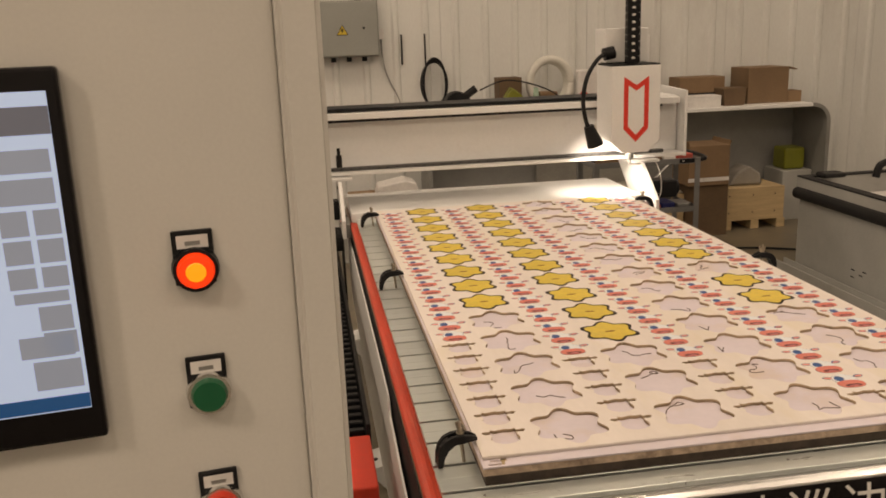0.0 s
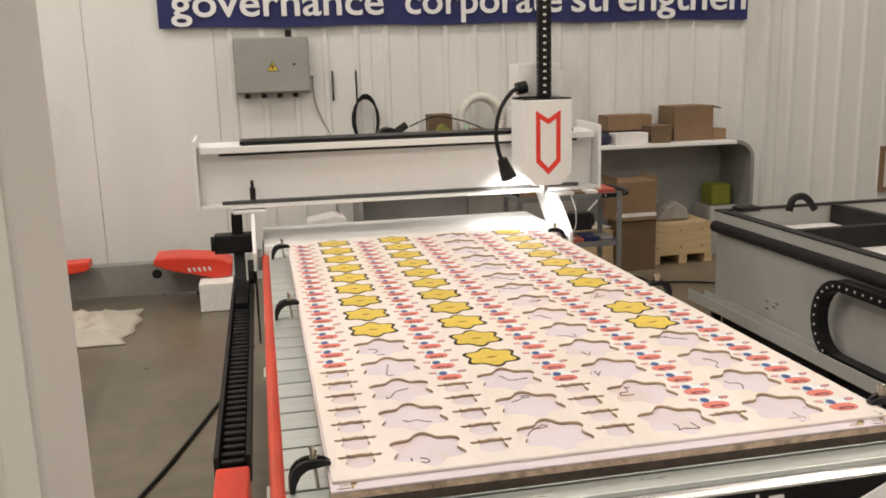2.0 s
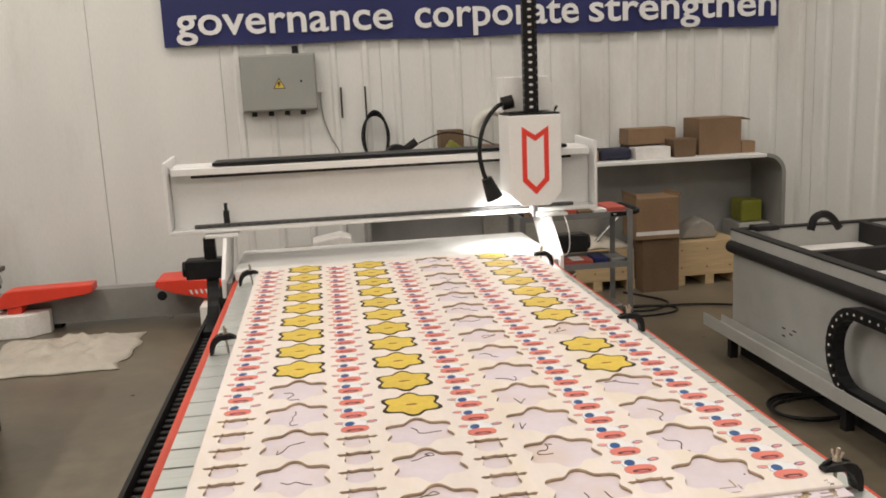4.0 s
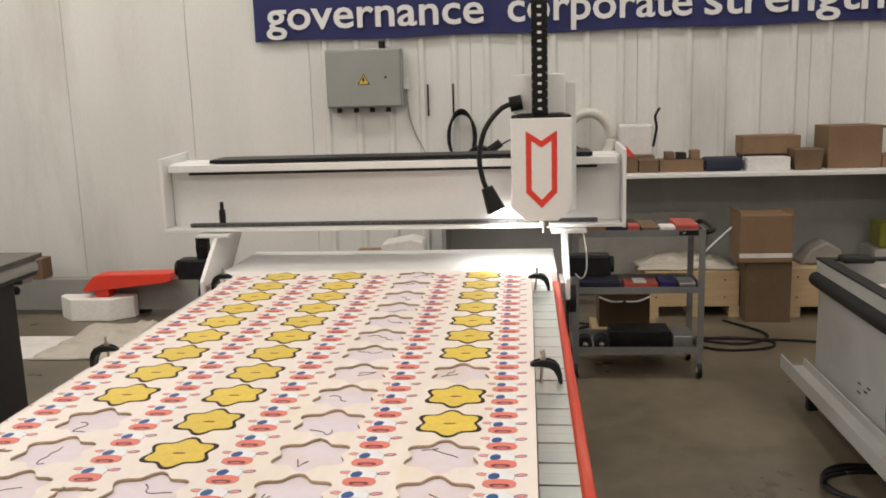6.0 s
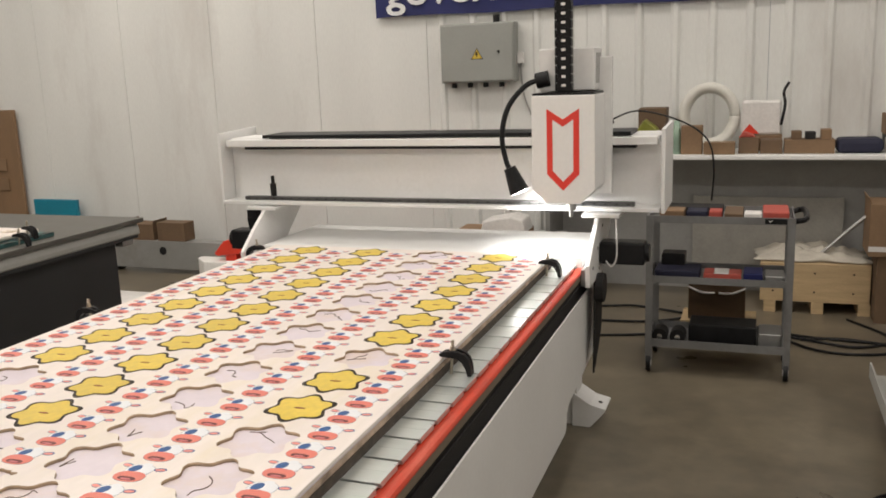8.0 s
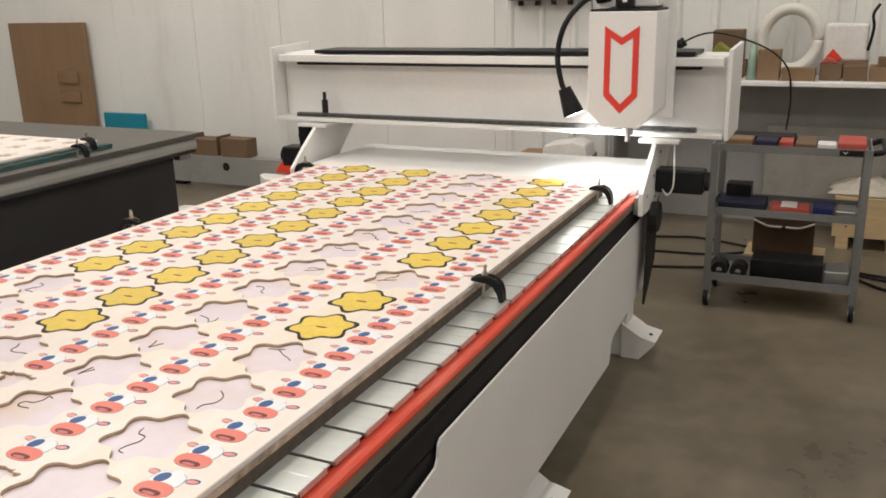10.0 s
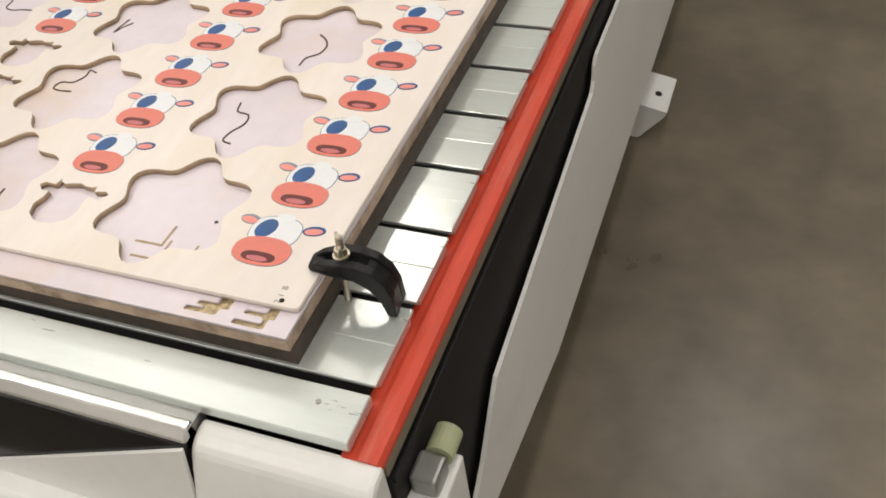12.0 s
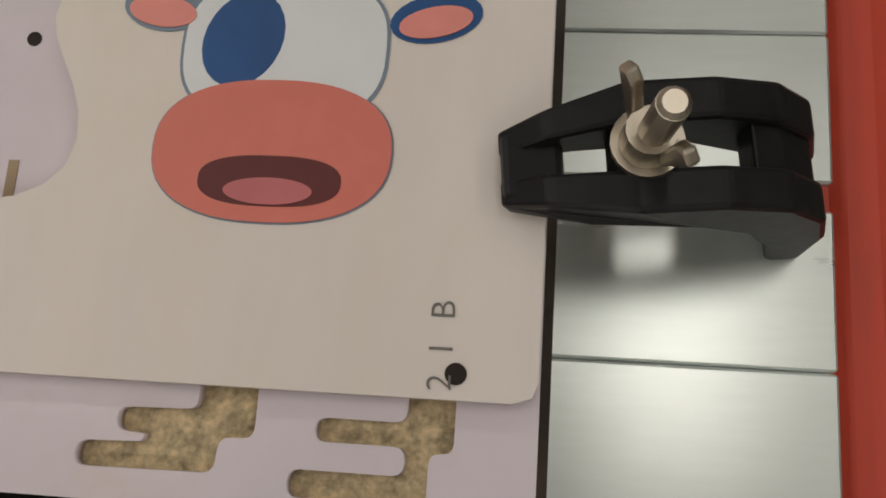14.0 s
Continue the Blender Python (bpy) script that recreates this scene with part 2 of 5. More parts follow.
def solo(name, bm, material, label, category, group="", kind="", at=None, smooth=False):
    base = Vector(at or (0, 0, 0))
    if at is None and bm.verts:
        lo = [min(v.co[i] for v in bm.verts) for i in range(3)]
        hi = [max(v.co[i] for v in bm.verts) for i in range(3)]
        base = Vector(((lo[0] + hi[0]) / 2, (lo[1] + hi[1]) / 2, lo[2]))
    bmesh.ops.translate(bm, verts=bm.verts[:], vec=-base)
    ob = link(name, bm, material, smooth)
    ob.location = base
    BASE[ob.name] = base
    return tagged(ob, label, category, group, kind)


def filled(outlines, depth):
    """A flat plate with holes, from closed 2D outlines; its middle lies at z = 0."""
    cu = bpy.data.curves.new("plate", "CURVE")
    cu.dimensions, cu.fill_mode, cu.extrude = "2D", "BOTH", depth / 2
    for o in outlines:
        s = cu.splines.new("POLY")
        s.points.add(len(o) - 1)
        for p, q in zip(s.points, o):
            p.co = (q[0], q[1], 0, 1)
        s.use_cyclic_u = True
    ob = bpy.data.objects.new("plate", cu)
    scene.collection.objects.link(ob)
    dg = bpy.context.evaluated_depsgraph_get()
    me = bpy.data.meshes.new_from_object(ob.evaluated_get(dg))
    bm = bmesh.new()
    bm.from_mesh(me)
    bmesh.ops.remove_doubles(bm, verts=bm.verts[:], dist=1e-5)
    bpy.data.objects.remove(ob)
    bpy.data.curves.remove(cu)
    bpy.data.meshes.remove(me)
    return bm


def lettering(name, body, size, m, material, parent=None, width=None, depth=0.002, label="", bold=0.0):
    """Words with the built-in font, as a mesh, at the pose m; width: the whole line's width."""
    cu = bpy.data.curves.new("words", "FONT")
    cu.body, cu.size, cu.extrude, cu.resolution_u, cu.offset = body, size, depth, 3, bold
    ob = bpy.data.objects.new("words", cu)
    scene.collection.objects.link(ob)
    dg = bpy.context.evaluated_depsgraph_get()
    me = bpy.data.meshes.new_from_object(ob.evaluated_get(dg))
    bpy.data.objects.remove(ob)
    xs = [v.co.x for v in me.vertices]
    k = width / (max(xs) - min(xs)) if width else 1
    me.transform(Matrix.Diagonal((k, 1, 1, 1)) @ Matrix.Translation((-min(xs), 0, 0)))
    base = BASE.get(parent.name, Vector()) if parent else Vector()
    me.transform(Matrix.Translation(-base) @ m)
    me.materials.clear()
    me.materials.append(material)
    o = new(name, me)
    o.parent = parent
    BASE[o.name] = base
    return tagged(o, label)


# ---- the hall ----
X0, X1, Y0, Y1, ZC = -7.0, 6.5, -5.5, 5.42, 5.0
floor = solo("floor", box(X0 - 0.2, X1 + 0.2, Y0 - 0.2, Y1 + 0.3, -0.15, 0), FLOOR, "worn grey-brown concrete workshop floor with stains", "floor", kind="structure", at=(0, 0, 0))
solo("ceiling", box(X0 - 0.2, X1 + 0.2, Y0 - 0.2, Y1 + 0.3, ZC, ZC + 0.1), CEIL, "pale sheet metal workshop roof", "ceiling", kind="structure", at=(0, 0, ZC))
wall_n = thing("wall_north", "white corrugated metal sandwich panel wall, slightly stained", "wall", (0, Y1, 0), kind="structure")


def ribbed(x0, x1, pitch, depth, parent):
    """A corrugated sheet: flat pans and narrow raised ribs."""
    prof = [(x0, 0)]
    x = x0 + pitch * 0.5
    while x < x1 - pitch * 0.3:
        prof += [(x - 0.032, 0), (x - 0.014, -depth), (x + 0.014, -depth), (x + 0.032, 0)]
        x += pitch
    prof.append((x1, 0))
    pts = [(p, Y1 + d) for p, d in prof] + [(x1, Y1 + 0.1), (x0, Y1 + 0.1)]
    return part("panel", prism(pts, "z", 0, ZC), WALL, parent)


for a, b in ((X0, -5.6), (-5.597, -4.722), (-4.719, -3.797), (-3.794, -2.9), (-2.897, -1.93), (-1.927, -1.0)):
    part("panel", box(a, b, Y1, Y1 + 0.1, 0, ZC, 0.004), WALL, wall_n)
for a, b in ((-0.997, 0.2), (0.203, 1.4), (1.403, 2.6), (2.603, 3.8), (3.803, 5.0), (5.003, X1)):
    ribbed(a, b, 0.24, 0.02, wall_n)
for nm, b in (("wall_west", (X0 - 0.12, X0, Y0, Y1 + 0.1, 0, ZC)), ("wall_east", (X1, X1 + 0.12, Y0, Y1 + 0.1, 0, ZC)), ("wall_south", (X0, X1, Y0 - 0.12, Y0, 0, ZC))):
    solo(nm, box(*b), PLAINWALL, "plain white workshop wall", "wall", kind="structure")

# ---- the cutting table ----
ZT = 0.803
cnc = thing("flatbed_cutting_machine", "white flatbed cutting machine with slatted bed, red edges and gantry", "cutting machine", (0, 1.2, 0))
# bed body, hidden below the slats
part("bed_frame", box(-0.69, 0.69, -0.08, 2.95, 0.66, 0.788), MATTE, cnc)
part("bed_base", box(-0.66, 0.66, 0.02, 2.9, 0.3, 0.66), WHITE, cnc)
for lx in (-0.58, 0.58):
    for ly in (0.09, 1.475, 2.86):
        part("leg", box(lx - 0.06, lx + 0.06, ly - 0.06, ly + 0.06, 0.0, 0.2995, 0.004), WHITE, cnc)
slat_me = None
PITCH, y = 0.1045, -0.0325
for i in range(25):
    if slat_me is None:
        # two lipped halves over a narrower body: the gaps between slats are undercut slots
        sl = box(-0.699, 0.699, 1.2005, 1.2485, 0.7985, ZT, 0.0008, 1)
        half = box(-0.699, 0.699, 1.249, 1.2965, 0.7985, ZT - 0.0003, 0.0008, 1)
        bx(half, -0.698, 0.698, 1.209, 1.2885, 0.789, 0.7984)
        me = bpy.data.meshes.new("half")
        half.to_mesh(me)
        half.free()
        sl.from_mesh(me)
        slat = part("slat", sl, ALU, cnc)
        slat_me = slat.data
    else:
        slat = new("slat", slat_me)
        slat.parent = cnc
    slat.location = (0, y - 1.2, 0)
    y += PITCH
front_slat = part("front_slat", box(-0.699, 0.699, -0.096, -0.0425, 0.789, ZT, 0.0012, 1), ALU, cnc)
for bx0 in (-0.62, 0.0, 0.655):
    part("screw", cyl((bx0, -0.062, ZT), (bx0, -0.062, ZT + 0.0012), 0.0028, n=10), STEEL, front_slat)
part("back_plate", box(-0.72, 0.72, 2.5, 3.02, 0.785, 0.832, 0.004), WHITE, cnc, "white painted sheet metal plate")
# front: recess, bright trim, black nameplate, white housing
part("recess", box(-0.544, 0.544, -0.118, -0.092, 0.76, 0.792), STEEL, cnc)
part("trim", prism([(-0.128, 0.785), (-0.118, 0.797), (-0.108, 0.797), (-0.108, 0.77), (-0.128, 0.77)], "x", -0.544, 0.544, 0.003), CHROME, cnc, "bright metal trim strip")
nameplate = part("nameplate", prism([(-0.13, 0.783), (-0.155, 0.66), (-0.11, 0.66), (-0.11, 0.783)], "x", -0.544, 0.544), GLOSS, cnc, "gloss black front panel with white characters")
part("front_housing", prism([(-0.128, 0.665), (-0.178, 0.668), (-0.19, 0.655), (-0.19, 0.42), (-0.11, 0.38), (0.0, 0.38), (0.0, 0.665)], "x", -0.72, 0.76, 0.004), WHITE, cnc)
for sx in (-1, 1):
    a, b = sorted((sx * 0.545, sx * 0.732))
    part("corner_cover", prism([(-0.0965, 0.787), (-0.116, 0.783), (-0.127, 0.775), (-0.134, 0.760), (-0.172, 0.667), (-0.0965, 0.667)], "x", a, b, 0.006), WHITE, cnc)
for sx in (-1, 1):
    cheek = bmesh.new()
    tri = [(0.544, -0.1305, 0.783), (0.225, -0.1555, 0.660), (0.544, -0.1555, 0.660)]
    rim_a = [cheek.verts.new((sx * px, py, pz)) for px, py, pz in tri]
    rim_b = [cheek.verts.new((sx * px, py - 0.004, pz)) for px, py, pz in tri]
    cheek.faces.new(rim_a), cheek.faces.new(rim_b)
    for k in range(3):
        cheek.faces.new((rim_a[k], rim_a[k - 2], rim_b[k - 2], rim_b[k]))
    bmesh.ops.recalc_face_normals(cheek, faces=cheek.faces[:])
    part("cheek_panel", cheek, WHITE, cnc)
slope = math.degrees(math.atan2(0.123, 0.025))
for ch, cx in (("自", -0.215), ("动", -0.10), ("巡", 0.015), ("边", 0.13), ("机", 0.245)):
    lettering("character", ch, 0.1, pose(cx - 0.055, -0.1470, 0.694, slope, 0, 0), PAPER, nameplate, depth=0.0015)
# edge strips, rails and side skirts
for sx in (-1, 1):
    X = lambda *v: tuple(sorted(sx * q for q in v))
    strip = [(sx * 0.690, 0.777), (sx * 0.690, 0.785), (sx * 0.703, 0.7865), (sx * 0.708, 0.7885), (sx * 0.717, 0.7895), (sx * 0.726, 0.787), (sx * 0.730, 0.782), (sx * 0.730, 0.777)]
    part("edge_strip", prism(strip, "y", -0.10, 2.52, 0.0), RED, cnc, "red dust cover strip")
    part("linear_rail", box(*X(0.69, 0.7275), -0.09, 2.95, 0.752, 0.7768, 0.001), mat("dusty bronze rail", (0.29, 0.25, 0.19), 0.45, metal=0.45), cnc)
    part("side_beam", box(*X(0.69, 0.7215), -0.08, 2.95, 0.66, 0.7515, 0.003), MATTE, cnc, "black steel side beam")
    part("beam_lip", box(*X(0.7218, 0.7275), -0.08, 2.95, 0.722, 0.734, 0.001), MATTE, cnc)
    # black plate stands in for the shaded void between beam and skirt
    part("side_plate", box(*X(0.70, 0.7185), 0.0, 2.9, 0.40, 0.655), MATTE, cnc)
    skirt = [(0.0, 0.40), (0.10, 0.475), (0.175, 0.56), (0.70, 0.625), (0.712, 0.64), (0.716, 0.665), (0.728, 0.678), (2.78, 0.690), (2.78, 0.56), (2.68, 0.39), (2.17, 0.352), (2.135, 0.33), (2.125, 0.28), (2.11, 0.263), (0.46, 0.263), (0.15, 0.335), (0.0, 0.37)]
    part("side_skirt", prism(skirt, "x", *X(0.728, 0.734)), WHITE, cnc)
    for ly in (1.08, 2.34):
        part("standoff", box(*X(0.719, 0.7278), ly - 0.03, ly + 0.03, 0.56, 0.62), MATTE, cnc)
    for ly in (1.475, 2.86):
        foot = prism([(sx * 0.62, 0.15), (sx * 0.70, 0.098), (sx * 0.765, 0.083), (sx * 0.765, 0.076), (sx * 0.70, 0.0), (sx * 0.62, 0.0)], "y", ly - 0.075, ly - 0.069, 0.001)
        prism([(sx * 0.62, 0.1505), (sx * 0.70, 0.0985), (sx * 0.768, 0.0835), (sx * 0.768, 0.089), (sx * 0.70, 0.105), (sx * 0.62, 0.158)], "y", ly - 0.076, ly + 0.076, 0.001, bm=foot)
        bx(foot, *X(0.62, 0.70), ly + 0.05, ly + 0.056, 0.0, 0.095)
        lg = part("foot_bracket", foot, WHITE, cnc)
        part("hole", cyl((sx * 0.735, ly - 0.01, 0.096), (sx * 0.7355, ly - 0.01, 0.0985), 0.009), MATTE, lg)
end_block = part("end_block", box(0.7225, 0.752, -0.055, -0.020, 0.60, 0.692, 0.004), STEEL, cnc)
part("end_cap", cyl((0.742, -0.0195, 0.684), (0.742, 0.012, 0.684), 0.015), mat("pale green rubber", (0.42, 0.45, 0.28), 0.6), end_block)
# cable carrier tray along the far side
tray = bmesh.new()
bx(tray, -0.875, -0.795, 0.72, 2.95, 0.52, 0.535), bx(tray, -0.885, -0.872, 0.72, 2.95, 0.52, 0.60), bx(tray, -0.798, -0.786, 0.72, 2.95, 0.52, 0.60)
tray_ob = part("cable_tray", tray, MATTE, cnc, "black cable carrier tray")
yy = 0.74
while yy < 2.9:
    part("chain_link", box(-0.868, -0.802, yy, yy + 0.022, 0.536, 0.575, 0.003, 1), BLACK, tray_ob)
    yy += 0.05
drop = part("cable_drop", box(-0.862, -0.812, 2.62, 2.66, 0.93, 0.972), BLACK, cnc, "black drag chain hanging from the gantry")
hang = smoothline([(2.64, 0.935, 0), (2.655, 0.84, 0), (2.64, 0.74, 0), (2.59, 0.65, 0), (2.49, 0.592, 0), (2.38, 0.577, 0)], 4)
for p, q in zip(hang, hang[1:]):
    d = (q - p).normalized()
    n = Vector((-d.y, d.x, 0)) * 0.021
    ends = [p - n - d * 0.002, q - n + d * 0.002, q + n + d * 0.002, p + n - d * 0.002]
    part("chain_link", prism([(e.x, e.y) for e in ends], "x", -0.864, -0.812), BLACK, drop)
part("tray_bracket", box(-0.88, -0.79, 0.42, 0.71, 0.38, 0.575, 0.006), REDPL, cnc, "red painted bracket")

# gantry
for sx in (-1, 1):
    X = lambda *v: tuple(sorted(sx * q for q in v))
    post = [(2.40, 0.735), (2.66, 0.735), (2.76, 0.80), (2.98, 0.985), (2.62, 0.985), (2.50, 0.90), (2.40, 0.82)]
    part("gantry_post", prism(post, "x", *X(0.752, 0.770), 0.003), WHITE, cnc)
    part("post_flange", box(*X(0.70, 0.85), 2.60, 2.99, 0.972, 0.987, 0.003), WHITE, cnc)
    part("bearing_block", box(*X(0.731, 0.7515), 2.42, 2.60, 0.735, 0.80, 0.002), STEEL, cnc)
    mot = part("drive_motor", box(*X(0.771, 0.95), 2.60, 2.69, 0.785, 0.875, 0.008), BLACK, cnc, "black drive motor")
    part("motor_cap", cyl((sx * 0.95, 2.645, 0.83), (sx * 0.965, 2.645, 0.83), 0.036), BLACK, mot)
    part("pulley", cyl((sx * 0.772, 2.56, 0.70), (sx * 0.80, 2.56, 0.70), 0.058), MATTE, cnc)
    part("drop_bracket", prism([(2.50, 0.36), (2.66, 0.50), (2.70, 0.73), (2.52, 0.73)], "x", *X(0.7625, 0.7705)), MATTE, cnc)
    for by, bz in ((2.46, 0.80), (2.56, 0.86), (2.68, 0.93), (2.60, 0.77)):
        part("bolt_head", cyl((sx * 0.77, by, bz), (sx * 0.774, by, bz), 0.007, n=10), STEEL, cnc)
    if sx > 0:
        part("motor_cable", tube([(0.80, 2.595, 0.80), (0.825, 2.57, 0.785), (0.845, 2.565, 0.82), (0.845, 2.57, 0.90), (0.835, 2.61, 0.97)], 0.003, 6), PAPER, cnc)
    end = [(2.66, 0.985), (2.98, 0.985), (2.98, 1.33), (2.66, 1.318)]
    part("end_plate", prism(end, "x", *X(1.003, 1.018), 0.002), WHITE, cnc)
part("gantry_beam", box(-1.002, 1.002, 2.752, 2.95, 1.0, 1.29, 0.004), WHITE, cnc)
part("lower_ledge", box(-1.0, 1.0, 2.64, 2.752, 0.992, 1.008, 0.002), WHITE, cnc)
part("lower_rail", box(-0.90, 0.90, 2.672, 2.70, 1.0085, 1.026, 0.002), mat("dark oiled rail", (0.1, 0.1, 0.1), 0.4, metal=0.5), cnc)
# matt black strip draws the shadow line under the upper ledge
part("upper_rail", box(-0.90, 0.90, 2.70, 2.7515, 1.240, 1.2535, 0.002), MATTE, cnc)
part("upper_ledge", box(-0.985, 0.985, 2.68, 2.7515, 1.254, 1.286, 0.003), WHITE, cnc)
part("carrier_trough", box(-0.80, 0.88, 2.70, 2.90, 1.2905, 1.306, 0.002), BLACK, cnc, "black cable carrier trough")
for i in range(40):
    part("rail_bolt", cyl((-0.88 + i * 0.045, 2.6715, 1.017), (-0.88 + i * 0.045, 2.6695, 1.017), 0.004, n=8), MATTE, cnc)
pin = cyl((-0.755, 2.69, 1.027), (-0.755, 2.69, 1.085), 0.014)
cyl((-0.755, 2.69, 1.085), (-0.755, 2.69, 1.12), 0.008, bm=pin)
part("tool_pin", pin, MATTE, cnc)

# tool head
HX = 0.66
head = part("head_cover", prism([(HX - 0.122, 1.462), (HX - 0.122, 1.105), (HX - 0.065, 1.05), (HX + 0.065, 1.05), (HX + 0.122, 1.105), (HX + 0.122, 1.462)], "y", 2.45, 2.665, 0.004), WHITE, cnc, "white tool head cover with red emblem")
part("cover_rim", box(HX - 0.118, HX + 0.118, 2.455, 2.66, 1.459, 1.470), BLACK, head)
E1 = [(-0.062, 1.412), (0, 1.372), (0.062, 1.412), (0.062, 1.165), (0, 1.102), (-0.062, 1.165)]
E2 = [(-0.040, 1.372), (0, 1.345), (0.040, 1.372), (0.040, 1.177), (0, 1.136), (-0.040, 1.177)]
em = filled([[(HX + a, b) for a, b in E1], [(HX + a, b) for a, b in E2]], 0.0012)
bmesh.ops.rotate(em, verts=em.verts[:], cent=(0, 0, 0), matrix=Matrix.Rotation(radians(90), 3, "X"))
bmesh.ops.translate(em, verts=em.verts[:], vec=(0, 2.449, 0))
part("emblem", em, EMBLEM, head, "plain red arrow-shaped emblem")
part("head_plate", box(HX - 0.10, HX + 0.15, 2.666, 2.69, 1.06, 1.60, 0.003), WHITE, cnc)
upper = part("z_axis_box", box(HX - 0.115, HX + 0.10, 2.56, 2.72, 1.475, 1.635, 0.005), WHITE, cnc)
for k in range(4):
    part("stripe", prism([(2.585 + k * 0.03, 1.50), (2.60 + k * 0.03, 1.50), (2.615 + k * 0.03, 1.615), (2.60 + k * 0.03, 1.615)], "x", HX + 0.1002, HX + 0.1012), STEEL, upper)
tip = cyl((HX + 0.01, 2.55, 1.05), (HX + 0.01, 2.55, 1.012), 0.02)
cyl((HX + 0.01, 2.55, 1.012), (HX + 0.01, 2.55, 0.985), 0.009, bm=tip)
part("spindle_tip", tip, STEEL, cnc)
chain = part("drag_chain", box(HX - 0.03, HX + 0.022, 2.49, 2.512, 1.47, 2.75), BLACK, cnc, "black plastic drag chain with slotted links")
zz = 1.475
while zz < 2.74:
    lk = bmesh.new()
    bx(lk, HX - 0.036, HX - 0.027, 2.484, 2.518, zz, zz + 0.03)
    bx(lk, HX + 0.019, HX + 0.028, 2.484, 2.518, zz, zz + 0.03)
    bx(lk, HX - 0.036, HX + 0.028, 2.486, 2.491, zz + 0.004, zz + 0.014)
    part("link", lk, BLACK, chain)
    part("slot", box(HX - 0.012, HX + 0.004, 2.4885, 2.4895, zz + 0.017, zz + 0.027), PAPER, chain)
    zz += 0.033
part("hose_plug", cyl((HX - 0.125, 2.56, 1.515), (HX - 0.075, 2.56, 1.525), 0.03), BLACK, cnc)
neck = part("lamp_neck", tube([(HX - 0.10, 2.56, 1.52), (HX - 0.16, 2.53, 1.50), (HX - 0.225, 2.50, 1.42), (HX - 0.25, 2.49, 1.31), (HX - 0.235, 2.49, 1.21), (HX - 0.215, 2.49, 1.17)], 0.0105, 10), BLACK, cnc, "black flexible lamp neck", True)
shade = part("lamp_socket", cyl((HX - 0.222, 2.49, 1.185), (HX - 0.185, 2.495, 1.09), 0.024, 0.04), BLACK, cnc)
part("lens", cyl((HX - 0.187, 2.495, 1.095), (HX - 0.1845, 2.4953, 1.088), 0.034), LED, shade)
lamp("work_lamp", "SPOT", look((HX - 0.18, 2.496, 1.075), (HX - 0.02, 2.62, 0.83)), 17, (1.0, 0.98, 0.95), 0.03, angle=150, blend=0.8)

# ---- boards on the bed ----
base_board = thing("spoil_board", "lilac laminated base board with routed slots, under the printed plywood", "board", (0, 1.2, ZT))
part("underlay", box(-0.611, 0.6175, -0.0285, 2.42, ZT + 0.0005, 0.8235), DARKMDF, base_board, "dark brown underlay board")
part("core", box(-0.615, 0.6145, -0.030, 2.43, 0.824, 0.8375), mat("pinkish tan board edge", (0.5, 0.38, 0.29), 0.8, vary=0.2, scale=30, stain=(0.12, 0.08, 0.06), stain_at=0.6), base_board, "tan particle board core with dark marks")
part("cut_layer", box(-0.614, 0.6135, -0.029, 2.43, 0.8377, 0.8382), MDF, base_board)


def rounded(pts):
    """A chain of rounded corners round a polygon."""
    out = []
    for i, p in enumerate(pts):
        a, c = Vector(pts[i - 1]), Vector(pts[(i + 1) % len(pts)])
        b = Vector(p)
        u, v = (a - b), (c - b)
        r = min(0.003, u.length * 0.45, v.length * 0.45)
        p0, p1 = b + u.normalized() * r, b + v.normalized() * r
        for t in (0, 0.33, 0.67, 1):
            q = (1 - t) ** 2 * p0 + 2 * t * (1 - t) * b + t * t * p1
            out.append((q.x, q.y))
    return out


def eshape(x, y):
    """A routed slot: a stepped spine with two arms, from its inner top corner."""
    return rounded([(x + 0.012, y + 0.004), (x, y + 0.004), (x, y - 0.0045), (x - 0.023, y - 0.0045), (x - 0.023, y - 0.0105), (x, y - 0.0105), (x, y - 0.0175), (x - 0.029, y - 0.0175), (x - 0.029, y - 0.0245), (x + 0.006, y - 0.0245), (x + 0.006, y - 0.0115), (x + 0.012, y - 0.0115)])


def jshape(x, y):
    """A routed slot whose two arms run into one another."""
    return rounded([(x + 0.0155, y + 0.006), (x, y + 0.006), (x, y - 0.0040), (x - 0.021, y - 0.0045), (x - 0.021, y - 0.0105), (x - 0.013, y - 0.0110), (x - 0.014, y - 0.0130), (x - 0.031, y - 0.0135), (x - 0.031, y - 0.0200), (x + 0.006, y - 0.0195), (x + 0.0065, y - 0.0105), (x + 0.0155, y - 0.0105)])


slots = [eshape(0.582, -0.0015), jshape(0.528, -0.0020), eshape(-0.575, 0.0)]
lam = filled([[(-0.615, -0.030), (0.6145, -0.030), (0.6145, 2.43), (-0.615, 2.43)]] + slots, 0.004)
bmesh.ops.translate(lam, verts=lam.verts[:], vec=(0, 0, 0.8405))
part("laminate", lam, LILAC, base_board, "lilac laminate with routed slots")

SX, CX = (-0.405, -0.128, 0.152, 0.4235), (-0.547, -0.270, 0.008, 0.276, 0.5425)
PS, PC = 0.1735, 0.0867


def star(r, cx=0.0, cy=0.0, seed=0, amp=0.125, n=72):
    out = []
    for i in range(n):
        a = 2 * math.pi * i / n
        k = r * (1 - amp + amp * math.cos(6 * (a - math.pi / 2)))
        out.append((cx + k * math.cos(a), cy + k * math.sin(a)))
    return out


